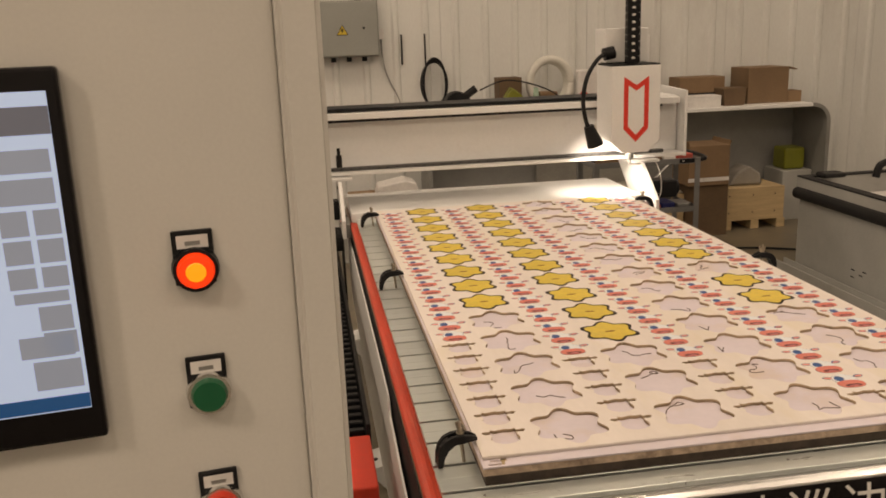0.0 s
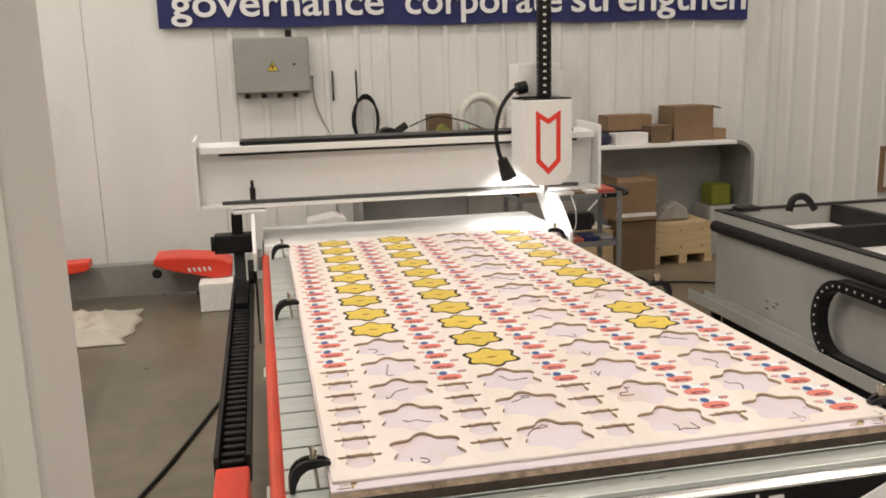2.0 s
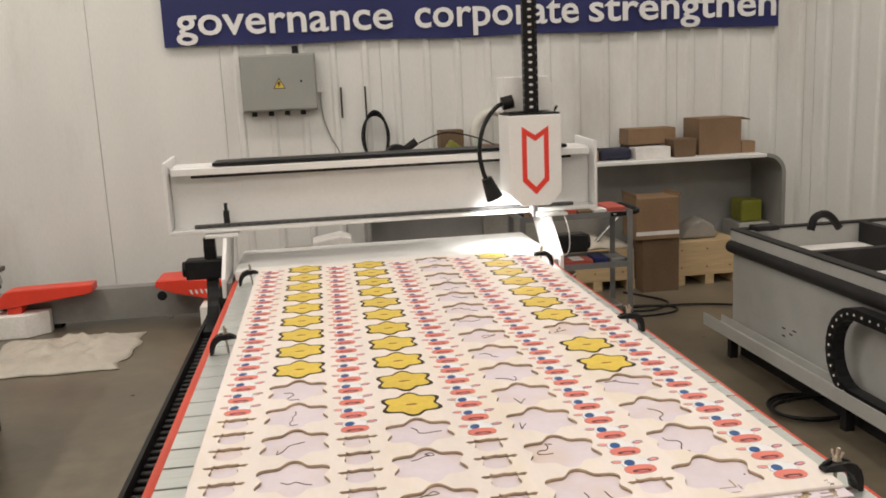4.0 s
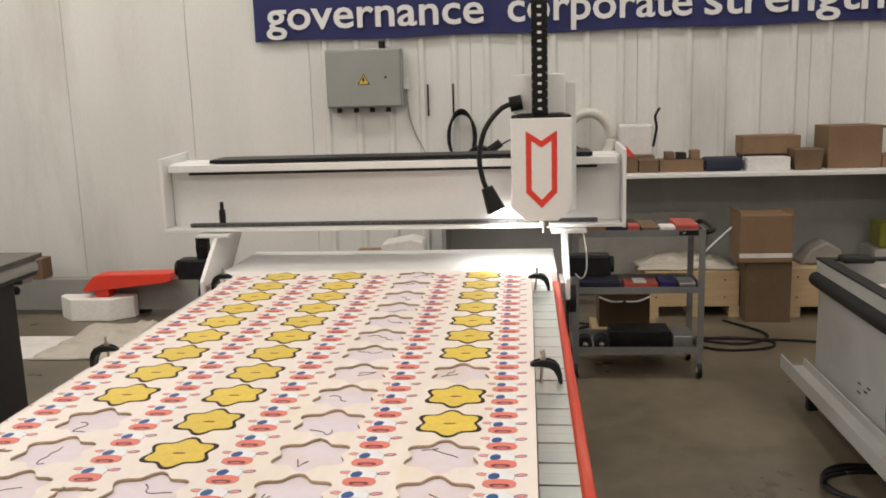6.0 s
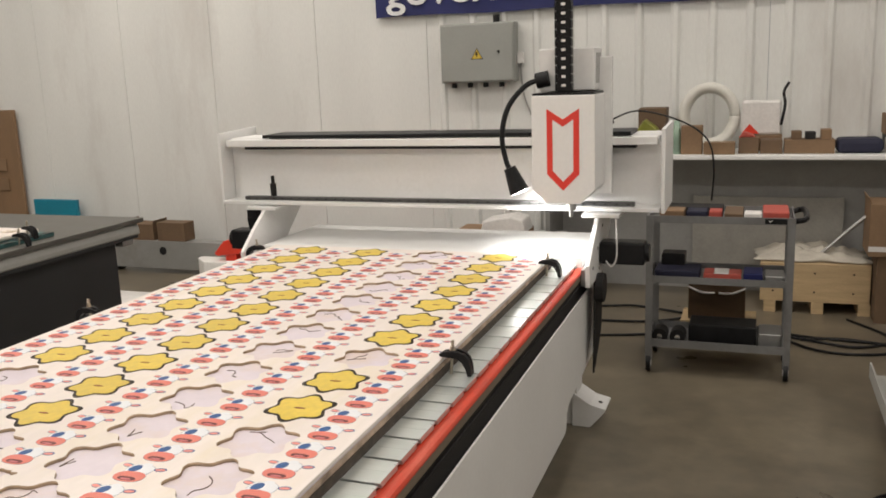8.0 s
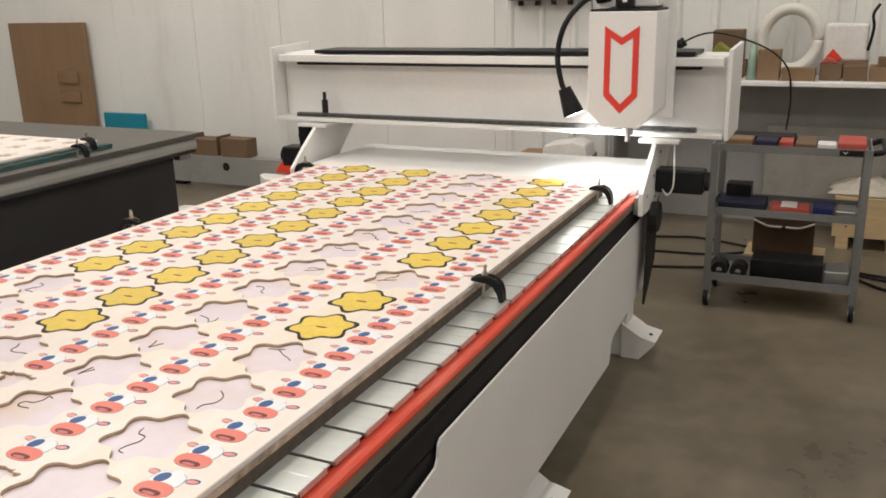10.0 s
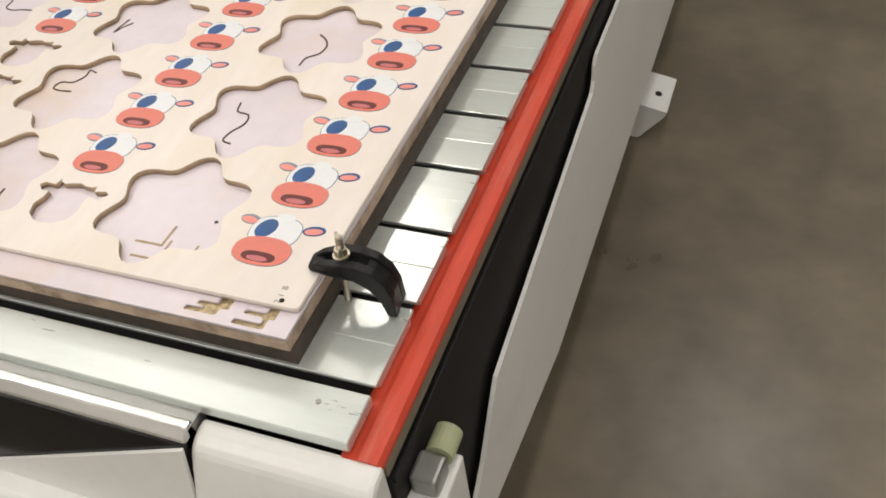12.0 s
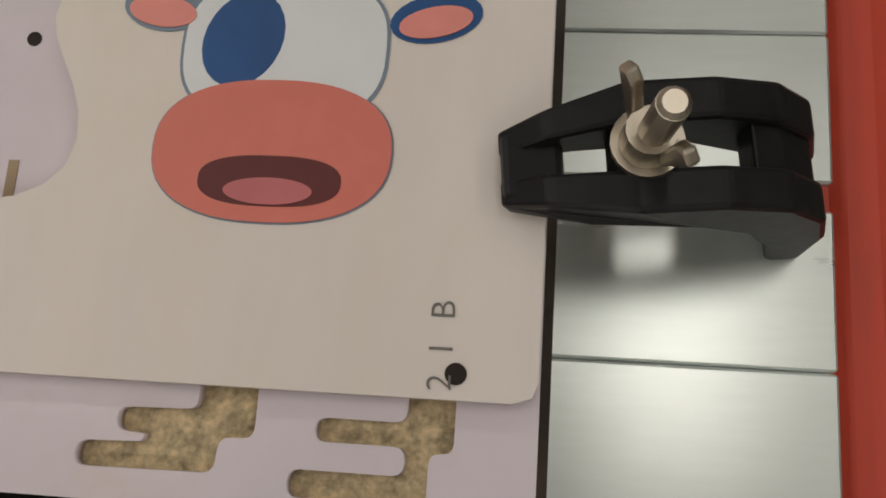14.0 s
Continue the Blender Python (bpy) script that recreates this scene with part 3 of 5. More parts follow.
def motif(cx, cy, s=1.0):
    """The small cut-out: a round lower lobe, a crown and two side tips."""
    pts = [(-0.027, 0.005), (-0.031, -0.008), (-0.026, -0.022), (-0.013, -0.031), (0, -0.033), (0.013, -0.031), (0.026, -0.022), (0.030, -0.008), (0.027, 0.006), (0.0275, 0.016),
           (0.042, 0.014), (0.049, 0.024), (0.043, 0.028), (0.029, 0.025), (0.027, 0.034), (0.022, 0.031), (0.012, 0.031), (0.004, 0.034), (-0.006, 0.032), (-0.016, 0.029), (-0.022, 0.032), (-0.025, 0.036), (-0.0265, 0.026),
           (-0.041, 0.027), (-0.046, 0.022), (-0.038, 0.014), (-0.0275, 0.015)]
    return [(cx + s * a, cy + s * b) for a, b in pts]


ROWS_S = [0.097 + PS * k for k in range(14)]
ROWS_C = [0.0757 + PC * k for k in range(27)]
FIRST_S = (5, 3, 99, 4)
FIRST_C = (7, 5, 4, 1, 0)
stars_in, holes, prints = [], [], []
for c, x in enumerate(SX):
    for k, yk in enumerate(ROWS_S):
        if k >= FIRST_S[c] and not (c == 3 and k == 6):
            stars_in.append((x, yk))
        else:
            holes.append(star(0.0865, 0.411, 0.0985) if (c, k) == (3, 0) else star(0.084, x, yk))
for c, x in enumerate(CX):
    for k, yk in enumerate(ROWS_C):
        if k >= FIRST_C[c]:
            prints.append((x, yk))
        else:
            holes.append(motif(x, yk, 1.0))
top = thing("printed_board", "pale plywood sheet printed with yellow stars and round motifs, partly cut", "board", (0, 1.2, 0.8385))
# sheet outline with a slightly rounded near corner
sheet = [(-0.61, 0.0), (0.608, 0.0), (0.6125, 0.0015), (0.614, 0.005), (0.616, 2.44), (-0.61, 2.44)]
ply = filled([sheet] + holes, 0.0072)
bmesh.ops.translate(ply, verts=ply.verts[:], vec=(0, 0, 0.8463))
sheet_ob = part("sheet", ply, PLY, top, "pale plywood sheet with star-shaped holes")
sheet_ob.data.materials.append(PLYCUT)
for p in sheet_ob.data.polygons:
    if abs(p.normal.z) < 0.5 and abs(p.center.x) < 0.6 and 0.01 < p.center.y + 1.2 < 2.43:
        p.material_index = 1
part("peg_hole", cyl((0.594, 0.0062, 0.8495), (0.594, 0.0062, 0.8503), 0.0027), INK, sheet_ob)
for s, zy in (("2", 0.0022), ("1", 0.0118), ("B", 0.0200)):
    lettering("character", s, 0.0088, pose(0.5930, zy, 0.8501, 0, 0, 90), mat("grey pencil", (0.16, 0.15, 0.14), 0.6), sheet_ob, depth=0.00025, bold=-0.00012)


def flat(pts, z, h=0.0004):
    return prism(pts, "z", z, z + h)


def ell(cx, cy, rx, ry, rot=0.0, n=24):
    a = radians(rot)
    return [(cx + rx * math.cos(t) * math.cos(a) - ry * math.sin(t) * math.sin(a), cy + rx * math.cos(t) * math.sin(a) + ry * math.sin(t) * math.cos(a)) for t in (2 * math.pi * i / n for i in range(n))]


def placed(ob, x, y):
    """A copy of a printed piece with its own pieces."""
    c = copy_thing(ob, Matrix.Translation((x, y - 1.2, 0.8502 - 0.8385)))
    return c


def piece(name, pts, z, material, parent, h=0.0004):
    ob = link(name, flat(pts, z, h), material)
    ob.parent = parent
    return ob


star0 = piece("star_piece", star(0.0815), -0.0002, INK, top, 0.0006)
piece("face", star(0.0702, amp=0.118), 0.0004, YELLOW, star0)
piece("mark", ell(0.0, -0.004, 0.014, 0.004), 0.0008, mat("brown print", (0.25, 0.08, 0.02), 0.5), star0)


def lobe(cx, cy, rx, ry, p=2.5, n=48):
    """A rounded block outline: an ellipse at p = 2, squarer above."""
    return [(cx + rx * math.copysign(abs(math.cos(t)) ** (2 / p), math.cos(t)), cy + ry * math.copysign(abs(math.sin(t)) ** (2 / p), math.sin(t))) for t in (2 * math.pi * i / n for i in range(n))]


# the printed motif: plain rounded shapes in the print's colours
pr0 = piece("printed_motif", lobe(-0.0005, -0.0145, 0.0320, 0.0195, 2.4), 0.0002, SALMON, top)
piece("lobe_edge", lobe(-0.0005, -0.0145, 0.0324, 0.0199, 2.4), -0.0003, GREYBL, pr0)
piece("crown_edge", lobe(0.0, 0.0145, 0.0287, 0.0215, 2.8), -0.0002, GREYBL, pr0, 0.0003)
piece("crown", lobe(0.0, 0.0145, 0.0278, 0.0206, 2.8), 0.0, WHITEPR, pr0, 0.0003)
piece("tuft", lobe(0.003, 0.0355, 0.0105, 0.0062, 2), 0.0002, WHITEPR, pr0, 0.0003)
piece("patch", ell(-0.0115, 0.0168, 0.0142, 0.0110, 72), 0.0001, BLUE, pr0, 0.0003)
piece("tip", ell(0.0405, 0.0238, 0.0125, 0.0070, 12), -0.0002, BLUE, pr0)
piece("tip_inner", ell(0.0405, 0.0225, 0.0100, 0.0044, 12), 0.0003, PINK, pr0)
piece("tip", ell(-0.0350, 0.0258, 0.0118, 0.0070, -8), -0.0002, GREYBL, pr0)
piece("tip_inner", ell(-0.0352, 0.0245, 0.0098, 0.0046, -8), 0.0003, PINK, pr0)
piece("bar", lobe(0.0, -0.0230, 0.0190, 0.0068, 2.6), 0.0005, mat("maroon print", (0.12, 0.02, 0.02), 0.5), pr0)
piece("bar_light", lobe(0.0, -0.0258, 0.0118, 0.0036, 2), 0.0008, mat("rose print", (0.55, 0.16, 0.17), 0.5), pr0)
for i, (x, yk) in enumerate(stars_in):
    if i:
        placed(star0, x, yk)
star0.location = (stars_in[0][0], stars_in[0][1] - 1.2, 0.8502 - 0.8385)
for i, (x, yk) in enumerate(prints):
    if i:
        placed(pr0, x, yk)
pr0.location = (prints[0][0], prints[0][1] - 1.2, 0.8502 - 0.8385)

# scored lines in the base board, seen through the star-shaped holes
rng = random.Random(4)
for c, x in enumerate(SX):
    for k, yk in enumerate(ROWS_S):
        if k >= FIRST_S[c] and not (c == 3 and k == 6):
            continue
        if c == 3 and k == 0:
            for gx, gy, w, h in ((0.3925, 0.048, 0.035, 0.0032), (0.4245, 0.0514, 0.0032, 0.028), (0.432, 0.0405, 0.003, 0.018), (0.465, 0.0435, 0.003, 0.015), (0.400, 0.028, 0.025, 0.003)):
                part("groove", box(gx, gx + w, gy, gy + h, 0.8424, 0.8428), PLYCUT, base_board)
            part("peg_mark", cyl((0.466, 0.095, 0.8424), (0.466, 0.095, 0.8429), 0.0022, n=12), INK, base_board)
            continue
        p = [x + rng.uniform(-0.05, 0.0), yk + rng.uniform(-0.03, 0.05)]
        a = rng.uniform(-1.2, 0.2)
        line = []
        for s in range(rng.randint(5, 8)):
            line.append((p[0], p[1], 0.8426))
            a += rng.uniform(-1.1, 1.1)
            q = [p[0] + 0.018 * math.cos(a), p[1] + 0.018 * math.sin(a)]
            if (q[0] - x) ** 2 + (q[1] - yk) ** 2 > 0.058 ** 2:
                a += 2.2
                q = [p[0] + 0.014 * math.cos(a), p[1] + 0.014 * math.sin(a)]
            p = q
        part("groove", tube(line, 0.0013, 5, 3), mat("burnt scored line", (0.1, 0.06, 0.04), 0.8), base_board)


# ---- clamps ----
def clamp():
    c = thing("hold_down_clamp", "black cast arched hold-down clamp with a zinc bolt, gripping the plywood", "clamp", group="clamps on the cutting bed")
    arch = [(-0.040, 0.0012), (-0.042, 0.007), (-0.030, 0.014), (-0.010, 0.0185), (0.010, 0.0175), (0.026, 0.011), (0.037, -0.002), (0.0425, -0.020), (0.0435, -0.0465), (0.0335, -0.0465), (0.029, -0.028), (0.020, -0.011), (0.006, -0.001), (-0.02, 0.0012)]
    def taper(bm):
        for v in bm.verts:
            v.co.y *= 1 - 0.42 * min(1.0, max(0.0, (-0.012 - v.co.x) / 0.03))
        return bm
    for ya, yb in ((-0.0162, -0.0056), (0.0056, 0.0162)):
        part("cheek", taper(prism(arch, "y", ya, yb, 0.0015)), BLACK, c)
    part("nose", taper(box(-0.0412, -0.026, -0.0135, 0.0135, 0.0014, 0.0095, 0.002)), BLACK, c)
    part("heel", prism([(0.0335, -0.0462), (0.0428, -0.0462), (0.0415, -0.020), (0.036, -0.004), (0.026, 0.007), (0.018, 0.0115), (0.017, 0.001), (0.021, -0.008), (0.030, -0.028)], "y", -0.012, 0.012, 0.001), BLACK, c)
    part("saddle", cyl((-0.0075, -0.012, 0.0095), (-0.0075, 0.012, 0.0095), 0.0085), BLACK, c)
    bolt = part("bolt", cyl((-0.0135, 0.0005, -0.046), (-0.0055, -0.0005, 0.043), 0.0038, n=14), ZINC, c)
    part("thread_tip", cyl((-0.0055, -0.0005, 0.043), (-0.0054, -0.0005, 0.0444), 0.0038, 0.0026, n=14), ZINC, bolt)
    part("wing_nut", cyl((-0.0075, 0, 0.0200), (-0.0075, 0, 0.0275), 0.0066, 0.0058, n=16), ZINC, c)
    for s in (-1, 1):
        wing = prism([(s * 0.004, 0.0215), (s * 0.007, 0.0215), (s * 0.0135, 0.0375), (s * 0.0105, 0.040), (s * 0.0075, 0.0375)], "y", -0.0016, 0.0016, 0.0008)
        bmesh.ops.rotate(wing, verts=wing.verts[:], cent=(0, 0, 0), matrix=Matrix.Rotation(radians(-62), 3, "Z"))
        bmesh.ops.translate(wing, verts=wing.verts[:], vec=(-0.0075, 0, 0))
        part("wing", wing, ZINC, c)
    part("washer", cyl((-0.0075, 0, 0.0182), (-0.0075, 0, 0.0200), 0.0085), ZINC, c)
    return c


cl = clamp()
for i, (x, yk, rz) in enumerate(((0.6435, 0.0605, 6), (0.645, 1.20, 3), (0.642, 2.285, 0), (-0.648, 0.075, 184), (-0.650, 1.335, 178), (-0.645, 2.33, 181))):
    m = pose(x, yk, 0.850, 0, 0, rz)
    if i == 0:
        cl.matrix_basis = m
    else:
        copy_thing(cl, m)

# ---- control cabinet ----
CA = 7.5
cab = thing("control_cabinet", "warm white control cabinet with a touch screen, lamp and push buttons", "control cabinet", (-0.995, -0.85, 0))
cab.rotation_euler = (0, 0, radians(CA))
BASE[cab.name] = Vector()
part("body", box(-0.52, 0.106, 0.012, 0.42, 0.0, 1.95, 0.01), CABINET, cab)
rim = bmesh.new()
bx(rim, 0.0745, 0.108, -0.012, 0.0118, 0.02, 1.94)
bx(rim, -0.52, 0.0744, -0.012, 0.0118, 1.708, 1.94)
bmesh.ops.bevel(rim, geom=rim.edges[:], offset=0.005, segments=3, affect="EDGES")
part("door_surround", rim, CABINET, cab)
part("door", box(-0.50, 0.0742, 0.0, 0.0119, 0.03, 1.704, 0.002), CABINET, cab)
bez = part("screen", box(-0.42, -0.075, -0.014, -0.0002, 1.374, 1.648, 0.003), GLOSS, cab, "black framed touch screen showing grey panels")
part("display", box(-0.40, -0.0835, -0.0148, -0.0141, 1.400, 1.632), DISPLAY, bez)
part("bar", box(-0.40, -0.0836, -0.0152, -0.0149, 1.401, 1.412), DISPBLUE, bez)
part("bar", box(-0.40, -0.0836, -0.0152, -0.0149, 1.603, 1.622), DISPDARK, bez)
for bxx, bw, bz, bh in ((-0.125, 0.038, 1.577, 0.016), (-0.125, 0.038, 1.555, 0.018), (-0.103, 0.017, 1.533, 0.018), (-0.125, 0.018, 1.533, 0.018), (-0.103, 0.017, 1.513, 0.017), (-0.125, 0.018, 1.513, 0.017),
                        (-0.103, 0.017, 1.495, 0.015), (-0.125, 0.018, 1.495, 0.015), (-0.1235, 0.036, 1.484, 0.008), (-0.109, 0.022, 1.463, 0.018), (-0.125, 0.036, 1.443, 0.016), (-0.108, 0.022, 1.4445, 0.017), (-0.118, 0.032, 1.418, 0.022), (-0.30, 0.15, 1.43, 0.13)):
    part("field", box(bxx, bxx + bw, -0.0152, -0.0149, bz, bz + bh), DISPGREY, bez)
for bz, lit in ((1.494, LAMPRED), (1.394, GREEN), (1.296, REDPL)):
    lab = part("label_plate", box(-0.0145, 0.0155, -0.004, -0.0002, bz - 0.012, bz + 0.030, 0.001), BLACK, cab)
    part("text_strip", box(-0.011, 0.012, -0.0046, -0.0041, bz + 0.0165, bz + 0.0265), PAPER, lab)
    part("writing_bar", box(-0.005, 0.006, -0.005, -0.0047, bz + 0.019, bz + 0.022), STEEL, lab)
    part("button_ring", cyl((0.001, -0.0002, bz), (0.001, -0.009, bz), 0.0178, 0.0166, 28), BLACK if lit is LAMPRED else CHROME, cab)
    bt = part("button", cyl((0.001, -0.0088, bz), (0.001, -0.015, bz), 0.0140, 0.0122, 28), lit, cab, "lit red pilot lamp" if lit is LAMPRED else "push button")
    if lit is LAMPRED:
        part("lamp_core", cyl((0.001, -0.0151, bz), (0.001, -0.0156, bz), 0.0075, 0.0068, 24), LAMPHOT, bt)

# ---- wall fittings ----
eb = thing("electrical_box", "grey enamel electrical box with a warning label on the wall", "electrical box", (-0.575, 5.35, 1.47))
part("body", box(-0.855, -0.295, 5.31, 5.419, 1.475, 1.895, 0.008), BOXGREY, eb)
part("door", box(-0.845, -0.305, 5.298, 5.3095, 1.486, 1.885, 0.004), BOXGREY, eb)
part("warning_label", prism([(-0.61, 1.645), (-0.535, 1.645), (-0.5725, 1.71)], "y", 5.295, 5.2975), YLABEL, eb)
part("label_rim", prism([(-0.618, 1.640), (-0.527, 1.640), (-0.5725, 1.719)], "y", 5.2968, 5.2978), INK, eb)
part("flash", prism([(-0.58, 1.69), (-0.565, 1.69), (-0.57, 1.675), (-0.562, 1.675), (-0.58, 1.652), (-0.576, 1.67), (-0.584, 1.67)], "y", 5.294, 5.2948), INK, eb)
part("lock", cyl((-0.41, 5.298, 1.69), (-0.41, 5.29, 1.69), 0.009), BLACK, eb)
for gx in (-0.775, -0.65, -0.53, -0.41):
    part("cable_gland", cyl((gx, 5.365, 1.476), (gx, 5.365, 1.44), 0.02), BLACK, eb)
part("socket", box(-0.294, -0.25, 5.37, 5.41, 1.60, 1.68, 0.004), PAPER, eb)
part("top_gland", cyl((-0.44, 5.365, 1.893), (-0.44, 5.365, 1.95), 0.024), BLACK, eb)
solo("wall_cable", tube([(-0.272, 5.40, 1.602), (-0.27, 5.40, 1.5), (-0.255, 5.402, 1.38), (-0.21, 5.402, 1.25), (-0.15, 5.402, 1.12), (-0.13, 5.402, 0.9), (-0.13, 5.402, 0.6)], 0.006), STEEL, "thin grey cable running down the wall", "cable")

bn = thing("wall_banner", "dark blue cloth banner with white lettering on the wall", "banner", (1.03, 5.36, 1.97))
cloth = bmesh.new()
nx = 48
g = []
for i in range(nx + 1):
    x = -1.385 + (3.44 + 1.385) * i / nx
    d = 0.006 * math.sin(i * 0.9) + 0.004 * math.sin(i * 2.3 + 1)
    g.append([cloth.verts.new((x, 5.375 + d * w, z)) for z, w in ((1.972 + 0.006 * math.sin(i * 0.5), 1.0), (2.2, 0.5), (2.45, 0.3), (2.62, 0.1))])
for a, b in zip(g, g[1:]):
    for k in range(3):
        cloth.faces.new((a[k], b[k], b[k + 1], a[k + 1]))
ext = bmesh.ops.extrude_face_region(cloth, geom=cloth.faces[:])
bmesh.ops.translate(cloth, verts=[v for v in ext["geom"] if isinstance(v, bmesh.types.BMVert)], vec=(0, 0.003, 0))
bmesh.ops.recalc_face_normals(cloth, faces=cloth.faces[:])
ban = part("cloth", cloth, BANNER, bn)
for w, a, b in (("governance", -1.292, 0.309), ("corporate", 0.478, 1.769), ("strengthen", 1.853, 3.414)):
    lettering("lettering", w, 0.305, pose(a, 5.362, 2.055, 90, 0, 0), BANNERW, ban, width=b - a, depth=0.003, bold=0.004)
for wx, z0, z1 in ((-0.115, 1.40, 1.63), (0.07, 1.37, 1.63)):
    solo("hanging_rod", cyl((wx, 5.395, z0), (wx, 5.395, z1), 0.007), MATTE, "thin dark rod hanging on the wall", "rod")
hose = thing("hose_coil", "coil of black rubber hose hanging on the wall", "hose", (0.15, 5.33, 1.1))
for k in range(4):
    pts = []
    for i in range(26):
        a = 2 * math.pi * i / 25
        pts.append((0.13 + (0.12 + 0.006 * k) * math.cos(a) * 0.75, 5.34 + 0.012 * k, 1.24 + (0.20 - 0.01 * k) * math.sin(a)))
    part("turn", tube(pts, 0.010, 6, 2), BLACK, hose, smooth=True)
wf = thing("picture_frame", "brown wooden frame with a pale sheet, against the wall", "frame", (5.05, 5.38, 0.42))
part("sheet", box(4.9, 5.3, 5.385, 5.395, 0.44, 0.78), PAPER, wf)
for b in ((4.86, 4.9, 0.40, 0.82), (5.3, 5.34, 0.40, 0.82), (4.9, 5.3, 0.40, 0.44), (4.9, 5.3, 0.78, 0.82)):
    part("frame_bar", box(b[0], b[1], 5.37, 5.398, b[2], b[3], 0.003), PLYDK, wf)

# ---- long shelf with clutter ----
# grey darkened for the shade under the shelf; the steel channel shares it
SHELFGREY = mat("shaded shelf and channel grey", (0.24, 0.24, 0.23), 0.5, vary=0.08, stain=(0.18, 0.17, 0.16), stain_at=0.64)
sh = thing("long_shelf", "long white shelf with rounded end, full, shaded wall behind in grey", "shelf", (2.0, 5.15, 0))
part("top", box(0.0, 3.12, 4.90, 5.40, 0.955, 0.985, 0.006), WHITE, sh)
arc = [(3.12 + 0.16 * math.sin(a), 0.825 + 0.16 * math.cos(a)) for a in (radians(10 * i) for i in range(10))]
arc_in = [(3.12 + 0.13 * math.sin(a), 0.825 + 0.13 * math.cos(a)) for a in (radians(90 - 10 * i) for i in range(10))]
part("round_end", prism([(3.12, 0.985)] + arc[1:] + [(3.28, 0.0), (3.25, 0.0)] + arc_in + [(3.12, 0.955)], "y", 4.90, 5.40), SHELFGREY, sh)
# added sheet: its grey is the white wall in the shelf's shadow
part("back", box(0.0, 3.25, 5.395, 5.41, 0.0, 0.954), mat("shaded wall grey", (0.33, 0.33, 0.32), 0.6, vary=0.08, stain=(0.3, 0.29, 0.27), stain_at=0.64), sh, "grey sheet toned as the shaded wall")
part("leg", box(0.0, 0.03, 4.95, 5.38, 0.0, 0.954), SHELFGREY, sh)
solo("lime_tub", box(3.02, 3.2, 5.1, 5.3, 0.42, 0.60, 0.02), LIME, "lime green plastic tub beside the shelf end", "tub")
solo("tub_stand", box(2.98, 3.24, 5.05, 5.35, 0.0, 0.419, 0.006), MACHGREY, "grey metal stand under the lime green tub", "stand")


def carton(x0, x1, y0, y1, z0, z1, label="brown cardboard carton", m=None, flap=0.0, tape=False, open_top=False):
    c = thing("carton", label, "carton", ((x0 + x1) / 2, (y0 + y1) / 2, z0))
    part("body", box(x0, x1, y0, y1, z0, z1, 0.003), m or CARD, c)
    if flap:
        part("flap", prism([(x1 + 0.002, z1), (x1 + flap, z1 - 0.02), (x1 + flap, z1 - 0.028), (x1 + 0.002, z1 - 0.006)], "y", y0, y1), m or CARD, c)
    if tape:
        part("tape", box(x0 - 0.001, x1 + 0.001, y0 - 0.0015, y0 - 0.0003, z0 + (z1 - z0) * 0.1, z0 + (z1 - z0) * 0.1 + 0.03), PAPER, c)
    if open_top:
        part("flap", prism([(x0, z1), (x0 - 0.01, z1 + 0.035), (x0 - 0.004, z1 + 0.035), (x0 + 0.006, z1)], "y", y0, y1), m or CARD, c)
        part("flap", prism([(x1, z1), (x1 + 0.012, z1 + 0.03), (x1 + 0.006, z1 + 0.032), (x1 - 0.006, z1)], "y", y0, y1), m or CARD, c)
    return c


ZS = 0.9855
carton(2.63, 2.98, 5.05, 5.35, ZS, 1.27, "brown cardboard carton with raised flap on the shelf", flap=0.07)
carton(2.985, 3.10, 5.05, 5.2, ZS, 1.075, "small brown carton on the shelf")
carton(2.09, 2.48, 5.15, 5.36, ZS + 0.10, 1.21, "flat brown carton lying on other boxes")
solo("flat_box", box(2.10, 2.50, 5.14, 5.37, ZS, ZS + 0.099, 0.004), MATTE, "dark flat box on the shelf", "box")
solo("white_box", box(2.085, 2.365, 4.97, 5.12, ZS, 1.075, 0.004), PAPER, "white cardboard box on the shelf front", "box")
solo("navy_bag", box(1.81, 2.07, 5.0, 5.2, ZS, 1.075, 0.03, 3), NAVY, "dark navy cloth bag on the shelf", "bag")
solo("dark_crate", prism([(2.40, ZS), (2.57, ZS), (2.585, 1.125), (2.39, 1.125)], "y", 4.98, 5.16, 0.006), CARDDK, "dark brown small basket on the shelf", "basket")
for a, b, h in ((1.24, 1.36, 0.10), (1.37, 1.50, 0.085), (1.51, 1.80, 0.085)):
    carton(a, b, 5.0, 5.17, ZS, ZS + h, "small brown parts carton on the shelf", CARDDK if a < 1.5 else CARD)
carton(0.60, 0.78, 5.12, 5.30, ZS + 0.10, 1.275, "dark brown tilted cardboard carton", CARDDK)
carton(0.62, 0.80, 5.10, 5.32, ZS, ZS + 0.099, "brown cardboard carton under another")
carton(0.89, 1.02, 4.96, 5.08, ZS, 1.165, "brown printed carton on the shelf")
carton(1.03, 1.22, 4.95, 5.06, ZS, 1.06, "flat brown carton with yellow end")
solo("yellow_bag", prism([(0.60, ZS), (0.76, ZS), (0.745, 1.15), (0.66, 1.215), (0.61, 1.14)], "y", 4.95, 5.05, 0.012), LIME, "yellow-green plastic bag on the shelf", "bag")
solo("spray_bottle", cyl((0.86, 5.0, ZS), (0.86, 5.0, 1.20), 0.035, 0.018), mat("pale green glassy plastic", (0.3, 0.42, 0.33), 0.25), "pale green plastic bottle on the shelf", "bottle", smooth=True)
ring = bmesh.new()
